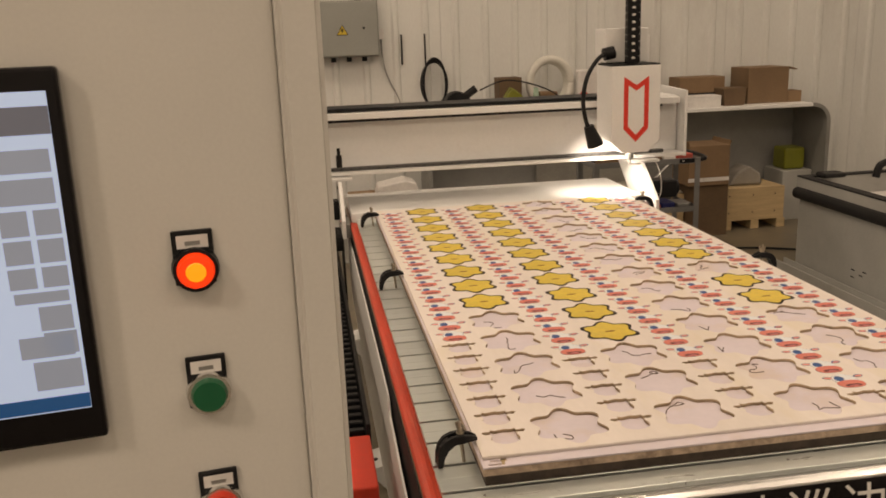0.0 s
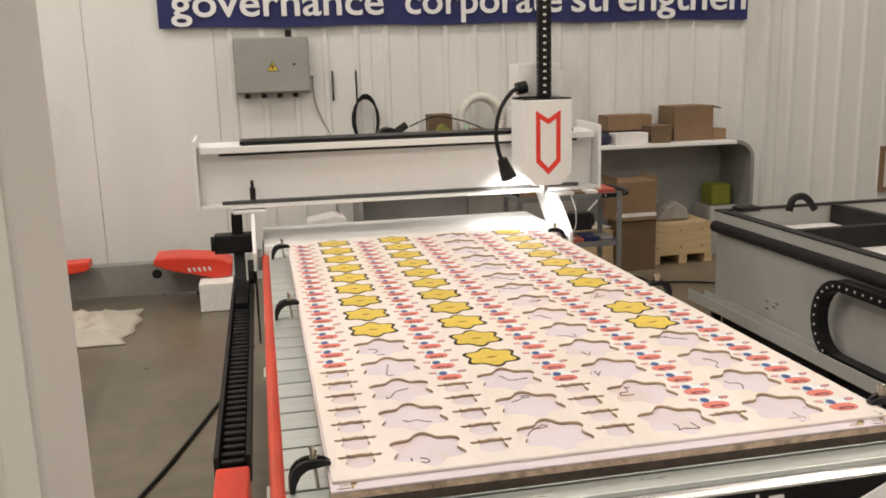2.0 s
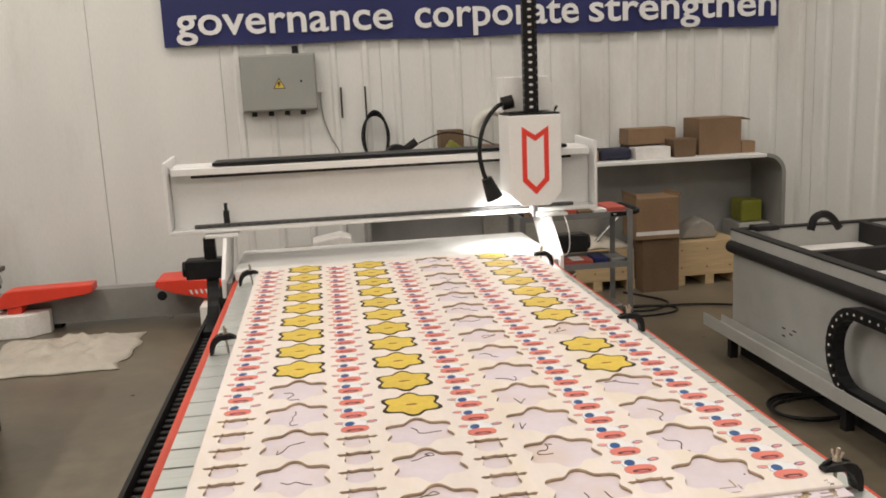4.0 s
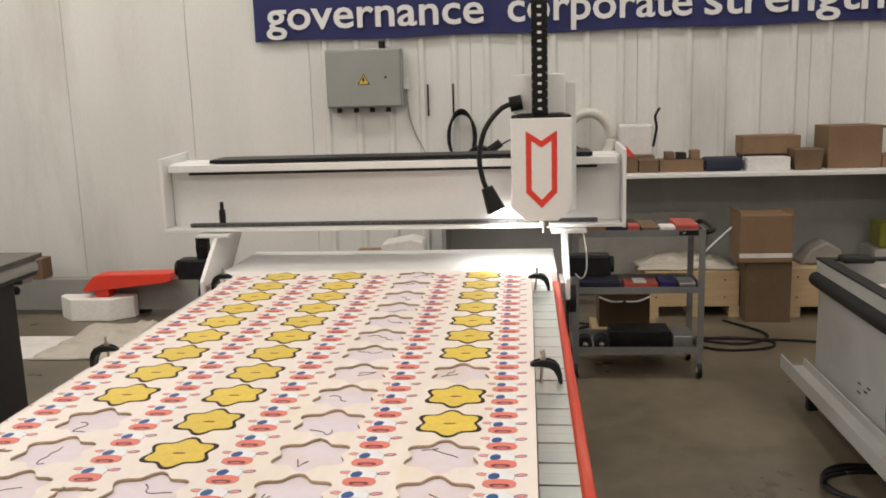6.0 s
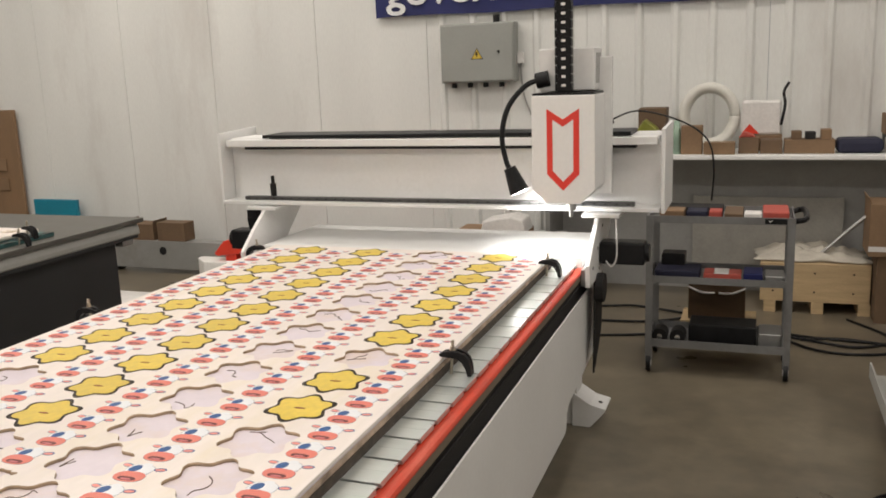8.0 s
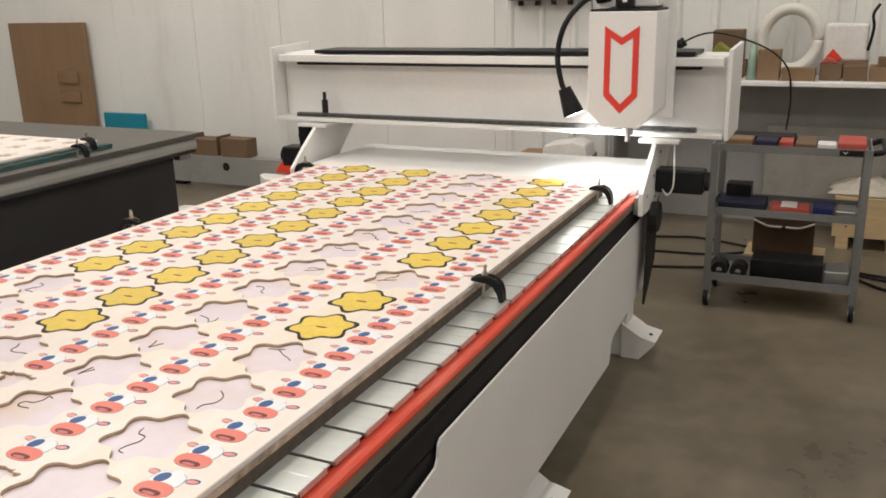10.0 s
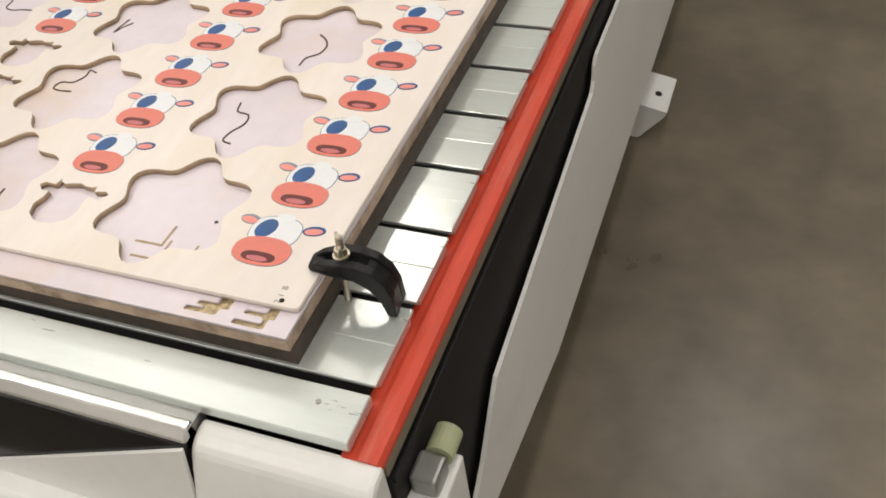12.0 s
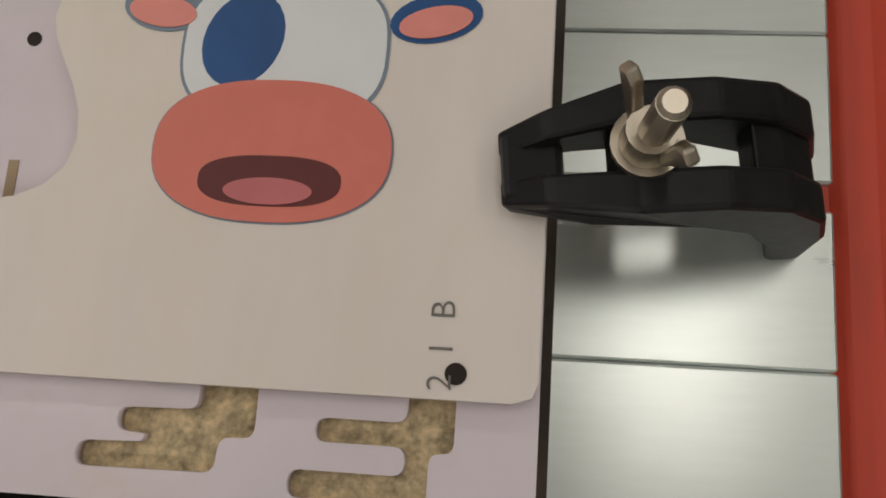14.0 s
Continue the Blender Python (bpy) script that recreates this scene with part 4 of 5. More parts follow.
for k in range(4):
    pts = [(1.045 + (0.168 - 0.004 * k) * math.cos(2 * math.pi * i / 28), 5.25 + 0.018 * k, 1.21 + (0.19 - 0.004 * k) * math.sin(2 * math.pi * i / 28)) for i in range(29)]
    tube(pts, 0.032, 10, 2, bm=ring)
solo("hose_roll", ring, mat("translucent white hose", (0.66, 0.65, 0.6), 0.4, vary=0.08), "roll of translucent white hose standing on the shelf", "hose roll", smooth=True)
wb = thing("cable_bag", "clear and white bag of cables with red print on the shelf", "bag", (1.37, 5.22, ZS + 0.1))
part("bag", box(1.25, 1.49, 5.19, 5.26, ZS + 0.1, 1.31, 0.02, 3), PAPER, wb)
part("print", prism([(1.25, ZS + 0.11), (1.36, ZS + 0.11), (1.30, 1.16)], "y", 5.186, 5.189), REDPL, wb)
part("tie", tube([(1.49, 5.2, 1.15), (1.51, 5.19, 1.28), (1.50, 5.19, 1.36), (1.53, 5.19, 1.42)], 0.010, 6), BLACK, wb)
carton(1.25, 1.50, 5.18, 5.30, ZS, ZS + 0.099, "brown carton under a bag of cables")

bl = thing("black_blower", "black blower with round housing standing on the shelf", "blower", (0.27, 5.15, ZS))
part("housing", cyl((0.27, 5.08, ZS + 0.105), (0.27, 5.22, ZS + 0.105), 0.10, 0.10, 24), BLACK, bl)
part("foot", box(0.17, 0.37, 5.09, 5.21, ZS, ZS + 0.02, 0.003), MATTE, bl)
part("outlet", cyl((0.33, 5.15, ZS + 0.16), (0.42, 5.15, ZS + 0.22), 0.03), MATTE, bl)
solo("black_cable_bundle", tube([(0.40, 5.0, ZS + 0.01), (0.50, 4.97, ZS + 0.03), (0.62, 4.95, ZS + 0.012), (0.66, 5.02, ZS + 0.05), (0.56, 5.04, ZS + 0.10), (0.50, 5.02, ZS + 0.02)], 0.009, 6), BLACK, "bundle of black cable lying on the shelf", "cable", smooth=True)
solo("shelf_cable", tube([(0.42, 5.0, 1.20), (0.62, 4.93, 1.27), (0.9, 4.9, 1.20), (1.06, 4.895, 1.08), (1.10, 4.89, 0.9), (1.09, 4.893, 0.7)], 0.006, 6), BLACK, "thin black cable arching over the shelf edge", "cable", smooth=True)
solo("red_pouch", prism([(1.24, ZS + 0.101), (1.34, ZS + 0.101), (1.32, ZS + 0.122), (1.27, ZS + 0.135)], "y", 5.02, 5.1, 0.006), DULLRED, "red cloth pouch on a carton", "pouch")
for k, (px, pz) in enumerate(((1.55, 0.05), (1.63, 0.045), (1.72, 0.06))):
    solo("small_part_box", box(px, px + 0.06, 5.02, 5.12, ZS + 0.086, ZS + 0.086 + pz, 0.004), (CARDDK, MATTE, CARD)[k], "small box of machine parts on a carton", "box", "small boxes on the shelf")

# under the shelf
carton(1.985, 2.32, 4.70, 5.0, 0.41, 0.72, "open brown cardboard carton with paper tape, stacked on another", open_top=True, tape=True)
carton(2.04, 2.33, 4.72, 5.0, 0.0, 0.408, "brown cardboard carton under another", CARDDK)


def crate(x0, x1, y0, y1, h, label):
    c = thing("wooden_crate", label, "crate", ((x0 + x1) / 2, (y0 + y1) / 2, 0))
    part("front_board", box(x0, x1, y0, y0 + 0.018, 0.075, h, 0.002), WOOD, c)
    part("back_board", box(x0, x1, y1 - 0.018, y1, 0.075, h, 0.002), WOOD, c)
    part("lid", box(x0 + 0.002, x1 - 0.002, y0 + 0.019, y1 - 0.019, h - 0.02, h - 0.003), WOOD, c)
    for k in (0.04, 0.48, 0.9):
        xx = x0 + (x1 - x0) * k
        part("skid", box(xx, xx + 0.07, y0, y1, 0.0, 0.074, 0.002), WOOD, c)
    for k in (0.12, 0.5, 0.85):
        for z in (0.14, h - 0.06):
            part("nail", cyl((x0 + (x1 - x0) * k, y0, z), (x0 + (x1 - x0) * k, y0 - 0.002, z), 0.006, n=8), MATTE, c)
    return c


crate(1.40, 2.03, 4.86, 5.3, 0.32, "pale wooden crate on skids under the shelf")
crate(2.34, 2.88, 4.84, 5.3, 0.34, "pale wooden crate with nail heads under the shelf")
solo("metal_sheet", box(0.95, 1.9, 5.34, 5.37, 0.06, 0.66, 0.003), mat("pale wrapped sheet", (0.36, 0.35, 0.32), 0.4), "grey wrapped panel leaning under the shelf", "panel", at=(1.4, 5.35, 0.0))
solo("shelf_bracket", tube([(1.72, 4.97, 0.33), (1.9, 4.95, 0.52), (2.02, 4.93, 0.64)], 0.012, 6, 1), STEEL, "thin steel bar leaning on a carton", "bar")
solo("wrapped_parcel", prism([(2.45, 0.342), (2.75, 0.342), (2.72, 0.44), (2.62, 0.50), (2.52, 0.45)], "y", 4.95, 5.15, 0.02), mat("grey plastic wrap", (0.3, 0.28, 0.25), 0.45), "crumpled grey wrapped parts lying on the crate", "parts")
solo("flat_pack", box(-0.62, -0.12, 4.75, 5.1, 0.42, 0.47, 0.006), CARD, "flat brown carton behind the machine", "carton")
solo("white_pack", prism([(-0.42, 0.471), (-0.10, 0.471), (-0.12, 0.56), (-0.20, 0.585), (-0.40, 0.55)], "y", 4.78, 5.0, 0.012), PAPER, "white foam packing behind the machine", "packing")
solo("pack_table", box(-0.7, 0.1, 4.7, 5.2, 0.0, 0.419, 0.006), MACHGREY, "low grey cabinet behind the machine", "cabinet")

# ---- tool cart ----
ct = thing("tool_cart", "grey three-tier steel tool cart on castors, loaded with tools", "tool cart", (1.19, 3.72, 0))
CX0, CX1, CY0, CY1 = 0.845, 1.535, 3.58, 3.93
for z, h in ((0.785, 0.035), (0.475, 0.035), (0.135, 0.04)):
    tr = bmesh.new()
    bx(tr, CX0, CX1, CY0, CY1, z, z + 0.006)
    for b in ((CX0 + 0.03, CX1 - 0.03, CY0, CY0 + 0.006), (CX0 + 0.03, CX1 - 0.03, CY1 - 0.006, CY1), (CX0, CX0 + 0.006, CY0, CY1), (CX1 - 0.006, CX1, CY0, CY1)):
        bx(tr, *b, z + 0.0062, z + h)
    part("tray", tr, CARTGREY, ct)
for px in (CX0 - 0.004, CX1 - 0.030):
    for py in (CY0 - 0.004, CY1 - 0.030):
        pst = bmesh.new()
        bx(pst, px, px + 0.034, py, py + 0.005, 0.10, 0.82)
        bx(pst, px if px < 1 else px + 0.029, px + 0.005 if px < 1 else px + 0.034, py + 0.0052, py + 0.034, 0.10, 0.82)
        part("post", pst, CARTGREY, ct)
        cs = part("castor", cyl((px + 0.006, py + 0.017, 0.042), (px + 0.028, py + 0.017, 0.042), 0.042, n=22), BLACK, ct)
        part("fork", box(px, px + 0.034, py + 0.002, py + 0.032, 0.060, 0.099, 0.004), CARTGREY, cs)
        part("hub", cyl((px + 0.003, py + 0.017, 0.042), (px + 0.031, py + 0.017, 0.042), 0.016), PAPER, cs)
part("handle", tube([(CX1, CY0 + 0.03, 0.80), (CX1 + 0.05, CY0 + 0.03, 0.815), (CX1 + 0.05, CY1 - 0.03, 0.815), (CX1, CY1 - 0.03, 0.80)], 0.014, 8, 4), BLACK, ct)
bd = part("badge", box(1.40, 1.50, CY0 - 0.003, CY0 - 0.0003, 0.79, 0.816), BLACK, ct)
part("badge_mark", prism([(1.413, 0.81), (1.425, 0.797), (1.437, 0.81), (1.425, 0.804)], "y", CY0 - 0.004, CY0 - 0.0032), PAPER, bd)
T1, T2, T3 = 0.7915, 0.4815, 0.1415
GOODS = [("tool_box", 0.90, 1.02, 3.62, 3.74, T1, 0.05, CARD, "brown carton of parts on the cart top"), ("tool_case", 1.03, 1.13, 3.63, 3.76, T1, 0.045, NAVY, "dark blue tool case on the cart top"),
         ("tape_box", 1.14, 1.20, 3.61, 3.72, T1, 0.05, DULLRED, "red box on the cart top"), ("parts_tray", 1.21, 1.30, 3.61, 3.85, T1, 0.04, CARDDK, "brown tray of parts on the cart top"),
         ("white_carton", 1.305, 1.385, 3.60, 3.70, T1, 0.045, PAPER, "white carton on the cart top"), ("red_box", 1.39, 1.51, 3.62, 3.86, T1, 0.05, DULLRED, "flat red box on the cart top"),
         ("cable_box", 0.90, 1.2, 3.76, 3.9, T1, 0.045, MATTE, "dark flat box on the cart top"),
         ("drill_case", 0.88, 1.10, 3.62, 3.80, T2, 0.05, NAVY, "navy plastic case on the middle tray"), ("red_white_box", 1.12, 1.30, 3.61, 3.74, T2, 0.045, DULLRED, "red and white box on the middle tray"),
         ("bit_case", 1.31, 1.40, 3.62, 3.78, T2, 0.05, BANNER, "dark blue bit case on the middle tray"), ("steel_box", 1.41, 1.50, 3.61, 3.76, T2, 0.045, STEEL, "steel box on the middle tray"),
         ("motor_black", 0.90, 1.02, 3.75, 3.86, T2, 0.11, BLACK, "black motor on the middle tray"), ("spindle_case", 1.05, 1.38, 3.66, 3.84, T3, 0.10, BLACK, "black tool case on the bottom tray"),
         ("grey_rag", 1.39, 1.50, 3.64, 3.82, T3, 0.08, STEEL, "grey rag on the bottom tray")]
for nm, a, b, c, d, z, h, m, lb in GOODS:
    o = solo(nm, box(a, b, c, d, z, z + h, 0.006), m, lb, nm.split("_")[-1])
    if nm == "red_white_box":
        part("lid_panel", box(a + 0.05, a + 0.12, c - 0.002, d - 0.01, z + h + 0.0005, z + h + 0.003), PAPER, o)
for wx in (0.91, 1.0):
    w = solo("steel_roller", cyl((wx, 3.61, T3 + 0.041), (wx, 3.70, T3 + 0.041), 0.04), MATTE, "dark steel roller on the bottom tray", "roller", "rollers on the cart")
    part("hub", cyl((wx, 3.605, T3 + 0.041), (wx, 3.6095, T3 + 0.041), 0.014), CHROME, w)
carton(1.02, 1.32, 4.05, 4.25, 0.16, 0.36, "brown carton with white straps standing on a crate", CARDDK)
for k, (a, b) in enumerate(((1.02, 1.16), (1.18, 1.32))):
    solo("white_strap", tube([(a, 4.046, 0.345 - 0.03 * k), (a + 0.07, 4.044, 0.315), (b, 4.046, 0.315 + 0.03 * k)], 0.006, 6, 2), PAPER, "white plastic strap round the carton", "strap")
crate(0.98, 1.38, 4.02, 4.28, 0.158, "low wooden crate behind the tool cart")

# cables on the floor
for pts in ([(-0.1, 4.6, 0.008), (0.45, 4.75, 0.008), (0.7, 4.78, 0.008), (1.3, 4.5, 0.008), (1.7, 4.1, 0.008), (2.02, 4.11, 0.008), (2.08, 4.25, 0.008), (1.85, 4.34, 0.008), (1.62, 4.28, 0.008)],
            [(1.45, 4.4, 0.008), (1.7, 4.33, 0.008), (2.0, 4.3, 0.008), (2.35, 4.24, 0.008), (2.8, 4.0, 0.008), (3.2, 3.9, 0.008)],
            [(-0.3, 4.15, 0.008), (0.1, 3.98, 0.008), (0.5, 4.1, 0.008), (0.78, 4.19, 0.008), (1.2, 4.4, 0.008), (1.6, 4.3, 0.008), (1.9, 4.2, 0.008), (2.1, 4.4, 0.008), (1.9, 4.75, 0.008)],
            [(-0.2, 4.5, 0.008), (0.1, 4.3, 0.008), (0.4, 4.4, 0.008), (0.75, 4.45, 0.008), (1.0, 4.6, 0.008)]):
    solo("floor_cable", tube(pts, 0.008, 6, 6), BLACK, "black cable snaking over the floor", "cable", "cables on the floor", smooth=True)
for k in range(3):
    pts = [(1.93 + (0.17 + 0.02 * k) * math.cos(2 * math.pi * i / 22 + k), 2.3 + (0.17 - 0.02 * k) * math.sin(2 * math.pi * i / 22 + k) - 0.05 * k, 0.009 + 0.016 * k) for i in range(23)]
    solo("cable_loop", tube(pts, 0.008, 6, 2), BLACK, "loop of black cable on the floor beside the machine", "cable", "cable loops", smooth=True)
solo("floor_cable", tube([(-1.45, 0.9, 0.008), (-1.3, 1.6, 0.008), (-1.18, 2.0, 0.008), (-1.02, 2.6, 0.008), (-0.9, 3.1, 0.008), (-0.82, 3.3, 0.1)], 0.010, 6), BLACK, "black cable lying on the floor along the machine", "cable", "cables on the floor", smooth=True)

# ---- second machine ----
rm = thing("light_grey_machine", "light grey flatbed machine with dark edge rail and open compartments", "cutting machine", (2.8, 2.0, 0))
part("side_panel", box(2.0, 2.03, 0.6, 3.20, 0.16, 0.60, 0.004), MACHGREY, rm)
part("end_panel", box(2.03, 3.9, 3.17, 3.20, 0.16, 0.60, 0.004), MACHGREY, rm)
part("skirt", box(2.03, 3.9, 0.65, 3.15, 0.0, 0.16), MATTE, rm)
part("edge_rail", tube([(1.985, 0.6, 0.635), (1.985, 3.2, 0.635)], 0.035, 12, 1), MATTE, rm, "dark rounded edge rail", True)
part("top_edge", box(1.99, 2.04, 0.6, 3.22, 0.665, 0.725, 0.004), MACHGREY, rm)
part("top_edge", box(2.04, 3.9, 3.17, 3.22, 0.60, 0.725, 0.004), MACHGREY, rm)
part("rim", box(1.988, 2.05, 0.6, 3.222, 0.7255, 0.735, 0.002), MATTE, rm)
part("rim", box(2.05, 3.9, 3.165, 3.222, 0.7255, 0.735, 0.002), MATTE, rm)
for yy in (1.1, 1.75, 2.45):
    part("divider", box(2.05, 3.9, yy, yy + 0.05, 0.60, 0.733, 0.002), MATTE, rm)
part("divider", box(2.75, 2.80, 0.6, 3.165, 0.60, 0.7325, 0.002), MATTE, rm)
part("tray_floor", box(2.04, 3.9, 0.6, 3.165, 0.60, 0.615), PAPER, rm)
for k, (yy, zz) in enumerate(((2.62, 0.30), (2.55, 0.285), (2.62, 0.26), (2.52, 0.31))):
    part("vent", box(1.997, 1.9995, yy, yy + 0.03, zz, zz + 0.006), MATTE, rm)
gr = bmesh.new()
bx(gr, 1.855, 1.995, 0.6, 3.27, 0.168, 0.176)
bx(gr, 1.855, 1.863, 0.6, 3.27, 0.1765, 0.235)
bx(gr, 1.965, 1.973, 0.6, 3.27, 0.1765, 0.215)
part("guide_tray", gr, MACHGREY, rm, "light grey sheet metal guide tray")
# unseen feet, coloured black to merge with the shadow under the tray
for yy in (0.8, 2.0, 3.1):
    part("tray_foot", box(1.945, 1.99, yy, yy + 0.04, 0.0, 0.1675), MATTE, rm)
carr = part("cable_chain_strip", box(1.885, 1.945, 0.7, 1.95, 0.178, 0.186), BLACK, rm, "black drag chain")
path = [(1.45 + 0.055 * i, 0.212) for i in range(9)] + [(1.89 + 0.17 * math.sin(a), 0.395 - 0.183 * math.cos(a)) for a in (radians(15 * i + 8) for i in range(12))] + [(1.86 - 0.055 * i, 0.578) for i in range(20)]
path = [(0.75 + 0.055 * i, 0.212) for i in range(13)] + path
for (ya, za), (yb, zb) in zip(path, path[1:]):
    d = Vector((0, yb - ya, zb - za)).normalized()
    n = Vector((0, -d.z, d.y))
    lk = bmesh.new()
    a, b = Vector((0, ya, za)) - d * 0.003, Vector((0, yb, zb)) + d * 0.003
    q = [a - n * 0.026, b - n * 0.026, b + n * 0.026, a + n * 0.026]
    prism([(p.y, p.z) for p in q], "x", 1.885, 1.945, bm=lk)
    lo = part("link", lk, BLACK, carr)
    mid = (a + b) / 2
    part("link_pin", cyl((1.8835, mid.y, mid.z), (1.8849, mid.y, mid.z), 0.006, n=8), PAPER, lo)
solo("small_chain", tube([(2.35, 3.0, 0.735), (2.37, 3.0, 0.80), (2.42, 3.0, 0.82), (2.47, 3.0, 0.80), (2.52, 3.0, 0.737)], 0.022, 8), BLACK, "short black drag chain arching over the machine rim", "drag chain")
solo("dark_part", box(2.06, 2.2, 3.05, 3.15, 0.7355, 0.765, 0.01), MATTE, "dark machine part lying on the rim", "part")
solo("carton_sheet", box(2.45, 2.7, 1.95, 2.1, 0.6155, 0.65, 0.004), CARD, "piece of brown cardboard in the tray", "cardboard")

# ---- third machine ----
lm = thing("charcoal_machine", "charcoal flatbed machine with grey top carrying a cut board", "cutting machine", (-2.9, 2.2, 0))
part("body", box(-4.6, -1.99, 0.4, 3.02, 0.0, 0.70, 0.006), DARKMACH, lm)
part("top", box(-4.7, -1.93, 0.3, 3.20, 0.786, 0.81, 0.003), mat("dark grey enamel top", (0.10, 0.095, 0.085), 0.45), lm)
part("rail", prism([(-2.05, 0.718), (-1.948, 0.718), (-1.942, 0.726), (-1.942, 0.745), (-1.955, 0.7855), (-2.05, 0.7855)], "y", 0.3, 3.17, 0.0), MACHGREY, lm, "light grey side rail")
part("lower_edge", box(-2.06, -1.945, 0.32, 3.16, 0.7005, 0.7175, 0.002), DARKMACH, lm)
part("rail_end", box(-2.0, -1.95, 3.03, 3.12, 0.672, 0.700, 0.002), STEEL, lm)
part("bed_strip", box(-4.3, -2.02, 0.5, 2.62, 0.811, 0.83, 0.002), mat("teal striped bed", (0.05, 0.13, 0.13), 0.5), lm)
yy = 0.52
while yy < 2.6:
    part("bed_slot", box(-2.06, -2.015, yy, yy + 0.06, 0.8305, 0.832), BLACK, lm)
    yy += 0.085
lb = thing("cut_board", "pale plywood board with rounded cut-outs on the charcoal machine", "board", (-3.0, 1.6, 0.8325))
lho = [[(-2.18 - 0.17 * i + a, 2.5 - 0.19 * j + b) for a, b in star(0.06)] for i in range(6) for j in range(6)]
lply = filled([[(-4.2, 0.7), (-2.08, 0.7), (-2.08, 2.58), (-4.2, 2.58)]] + lho, 0.02)
bmesh.ops.translate(lply, verts=lply.verts[:], vec=(0, 0, 0.843))
part("sheet", lply, PLY, lb)
part("cut_floor", box(-4.19, -2.09, 0.71, 2.57, 0.8325, 0.8335), MDF, lb)
copy_thing(cl, pose(-2.06, 2.5, 0.865, 0, 0, 0))
copy_thing(cl, pose(-1.96, 2.35, 0.86, 0, 0, 10))

# ---- along the wall ----
chn = thing("steel_channel", "grey steel channel beam lying along the wall", "steel beam", (-2.6, 5.1, 0))
part("web", prism([(-4.2, 0.04), (-1.0, 0.04), (-1.0, 0.27), (-4.2, 0.27)], "y", 5.0, 5.012), SHELFGREY, chn)
part("flange", box(-4.2, -1.0, 5.0125, 5.12, 0.258, 0.27), SHELFGREY, chn)
part("flange", box(-4.2, -1.0, 5.0125, 5.12, 0.04, 0.052), SHELFGREY, chn)
for hx in (-1.52, -2.6, -3.25):
    part("hole", cyl((hx, 4.9985, 0.19), (hx, 4.9995, 0.19), 0.035), BLACK, chn)
for bxx in (-3.9, -2.4, -1.25):
    part("block", box(bxx, bxx + 0.15, 5.03, 5.12, 0.0, 0.0395), MATTE, chn)
rp = thing("red_cover", "red plastic machine cover with slots, propped on a foam block", "machine cover", (-1.2, 4.75, 0.2))
part("shell", prism([(-1.50, 0.325), (-1.38, 0.275), (-1.08, 0.202), (-0.97, 0.215), (-0.96, 0.30), (-1.05, 0.345), (-1.32, 0.375), (-1.49, 0.372)], "y", 4.66, 4.95, 0.01), REDPL, rp)
for k in range(5):
    part("vent", prism([(-1.26 + 0.035 * k, 0.262), (-1.245 + 0.035 * k, 0.262), (-1.255 + 0.035 * k, 0.292), (-1.27 + 0.035 * k, 0.292)], "y", 4.6575, 4.6597), PAPER, rp)
solo("foam_block", box(-1.19, -0.95, 4.5, 4.75, 0.0, 0.203, 0.008), FOAM, "white polystyrene foam block on the floor by the machine", "foam block")
solo("foam_block", prism([(-2.86, 4.93), (-2.72, 4.80), (-2.42, 4.80), (-2.29, 4.92), (-2.29, 4.99), (-2.86, 4.99)], "z", 0.0, 0.165, 0.008), FOAM, "white polystyrene foam block with cut corners on the floor", "foam block")
rq = thing("red_cover", "flat red plastic machine cover lying on the foam block and channel", "machine cover", (-2.3, 4.97, 0.166))
slab = prism([(-2.64, 0.225), (-2.62, 0.205), (-2.0, 0.275), (-1.96, 0.29), (-1.96, 0.345), (-2.5, 0.335), (-2.55, 0.325)], "y", 4.84, 4.995, 0.008)
part("shell", slab, REDPL, rq)
part("foot", box(-2.55, -2.45, 4.86, 4.97, 0.1655, 0.235, 0.004), REDPL, rq)
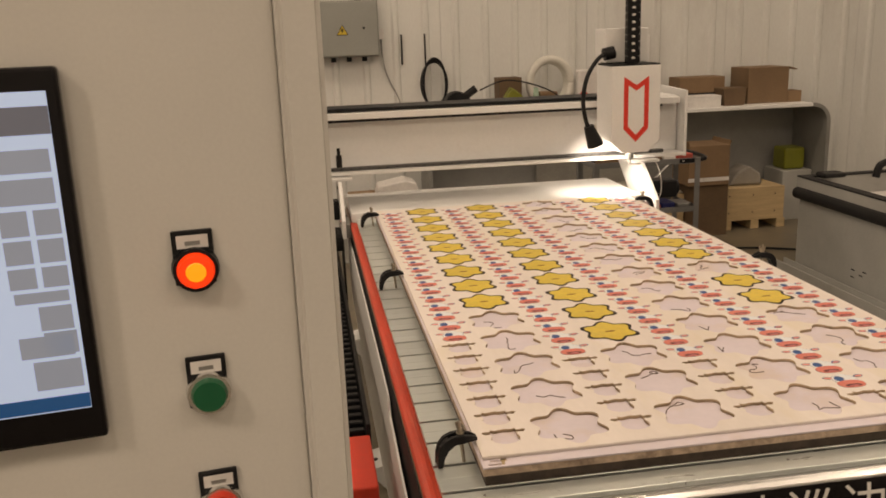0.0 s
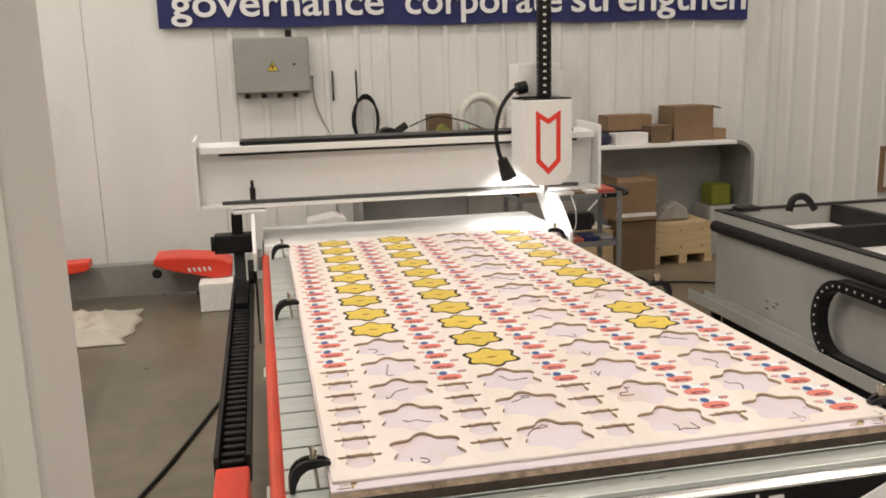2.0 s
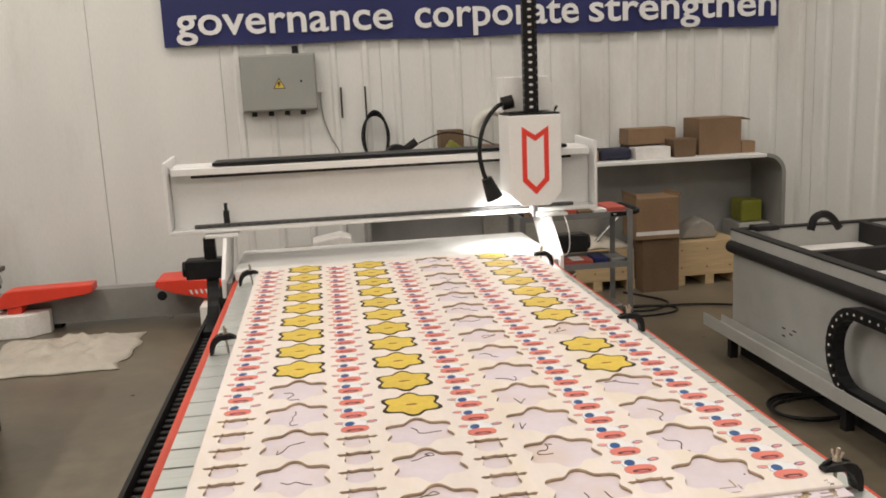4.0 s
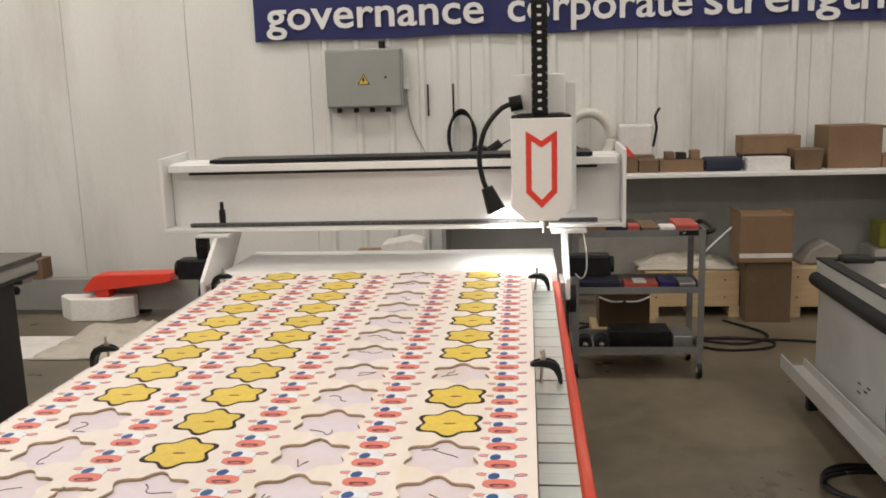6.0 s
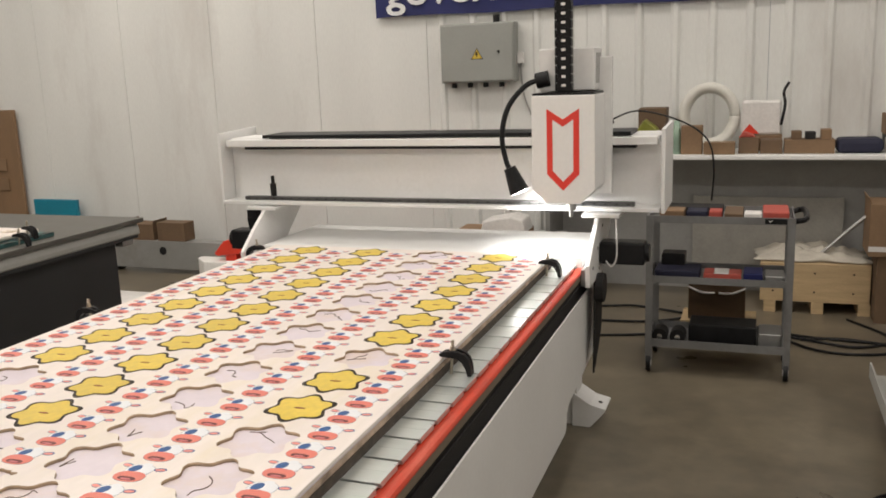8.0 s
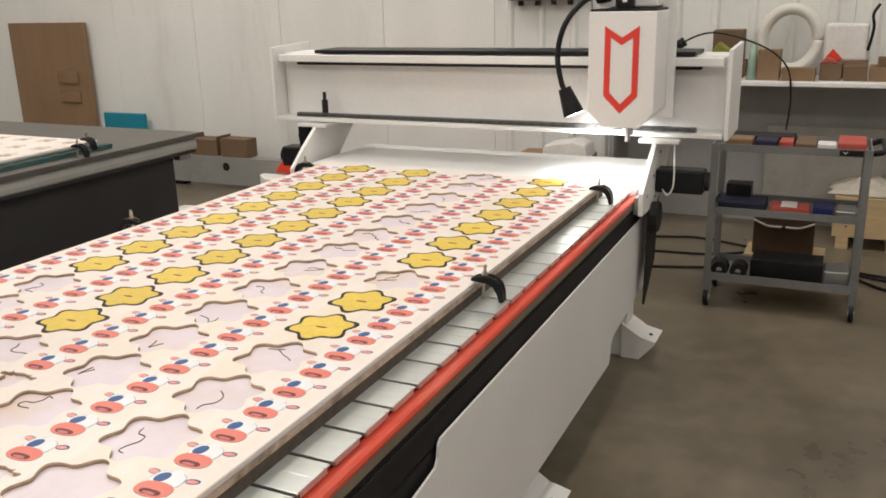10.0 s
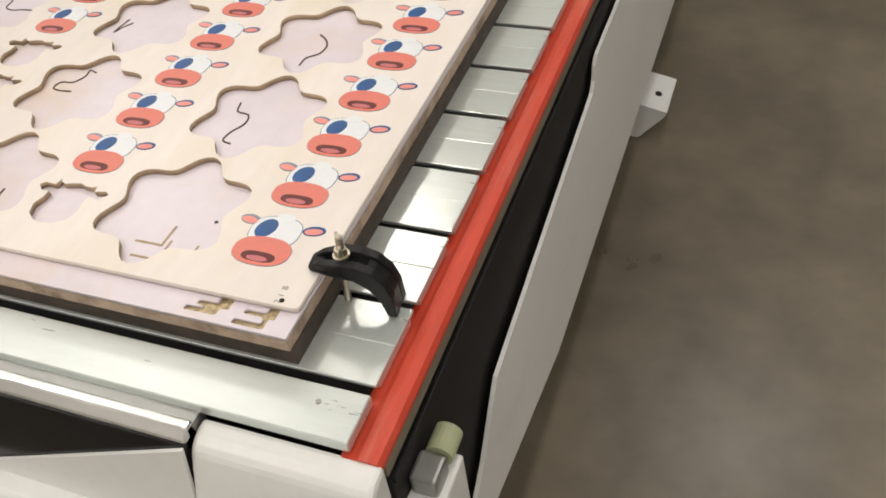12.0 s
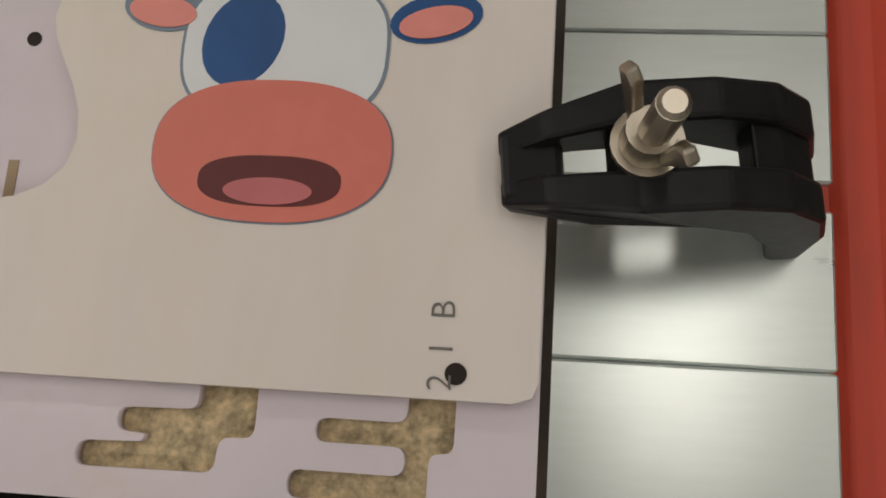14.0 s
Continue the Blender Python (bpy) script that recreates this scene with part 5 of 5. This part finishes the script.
solo("paper_sheet", box(-3.2, -2.3, 3.9, 4.4, 0.001, 0.006), PAPER, "pale sheet lying on the floor", "sheet")
def crumpled(cx, cy, z0, rx, ry, rise, seed, label):
    """A heap of crumpled plastic sheet with folds at two scales."""
    film, n, gv = bmesh.new(), 30, []
    for i in range(n):
        row = []
        for j in range(n):
            u, v = i / (n - 1) * 2 - 1, j / (n - 1) * 2 - 1
            r = 1 + 0.18 * noise.noise((u * 2, v * 2, 3 + seed))
            e = max(0.0, 1 - max(abs(u), abs(v)) ** 3)
            fold = 0.03 + 0.08 * abs(noise.noise((u * 2.5, v * 2.5, seed))) + 0.04 * abs(noise.noise((u * 9, v * 9, 5 + seed)))
            row.append(film.verts.new((cx + rx * u * r, cy + ry * v * r, z0 + 0.006 + e * rise * fold)))
        gv.append(row)
    for a, b in zip(gv, gv[1:]):
        for k in range(n - 1):
            film.faces.new((a[k], b[k], b[k + 1], a[k + 1]))
    fo = solo("plastic_wrap", film, FILM, label, "plastic wrap", smooth=True)
    so = fo.modifiers.new("thickness", "SOLIDIFY")
    so.thickness = 0.003
    return fo


crumpled(-2.05, 4.3, 0.0, 0.45, 0.42, 0.95, 0, "heap of crumpled translucent plastic wrap on the floor")
crumpled(1.70, 5.07, 0.32, 0.33, 0.17, 1.0, 7, "crumpled translucent plastic sheet heaped on a crate")
pb = thing("plywood_panel", "tall brown plywood panel with moulded cut-outs leaning on the wall", "panel", (-5.5, 5.35, 0))
part("panel", box(-6.0, -5.02, 5.34, 5.375, 0.0, 1.36, 0.003), PLYDK, pb)
for z0 in (0.62, 0.80):
    part("moulding", box(-5.42, -5.16, 5.325, 5.3395, z0, z0 + 0.12, 0.012, 2), CARD, pb)
solo("teal_panel", box(-4.87, -4.38, 5.30, 5.34, 0.0, 0.55, 0.006), TEAL, "teal plastic panel standing against the wall", "panel")
carton(-3.62, -3.345, 5.02, 5.2, 0.271, 0.405, "open dark cardboard carton by the wall", CARDDK, open_top=True)
carton(-3.30, -3.03, 5.0125, 5.15, 0.271, 0.425, "dull brown cardboard carton on the steel channel", CARDDK)
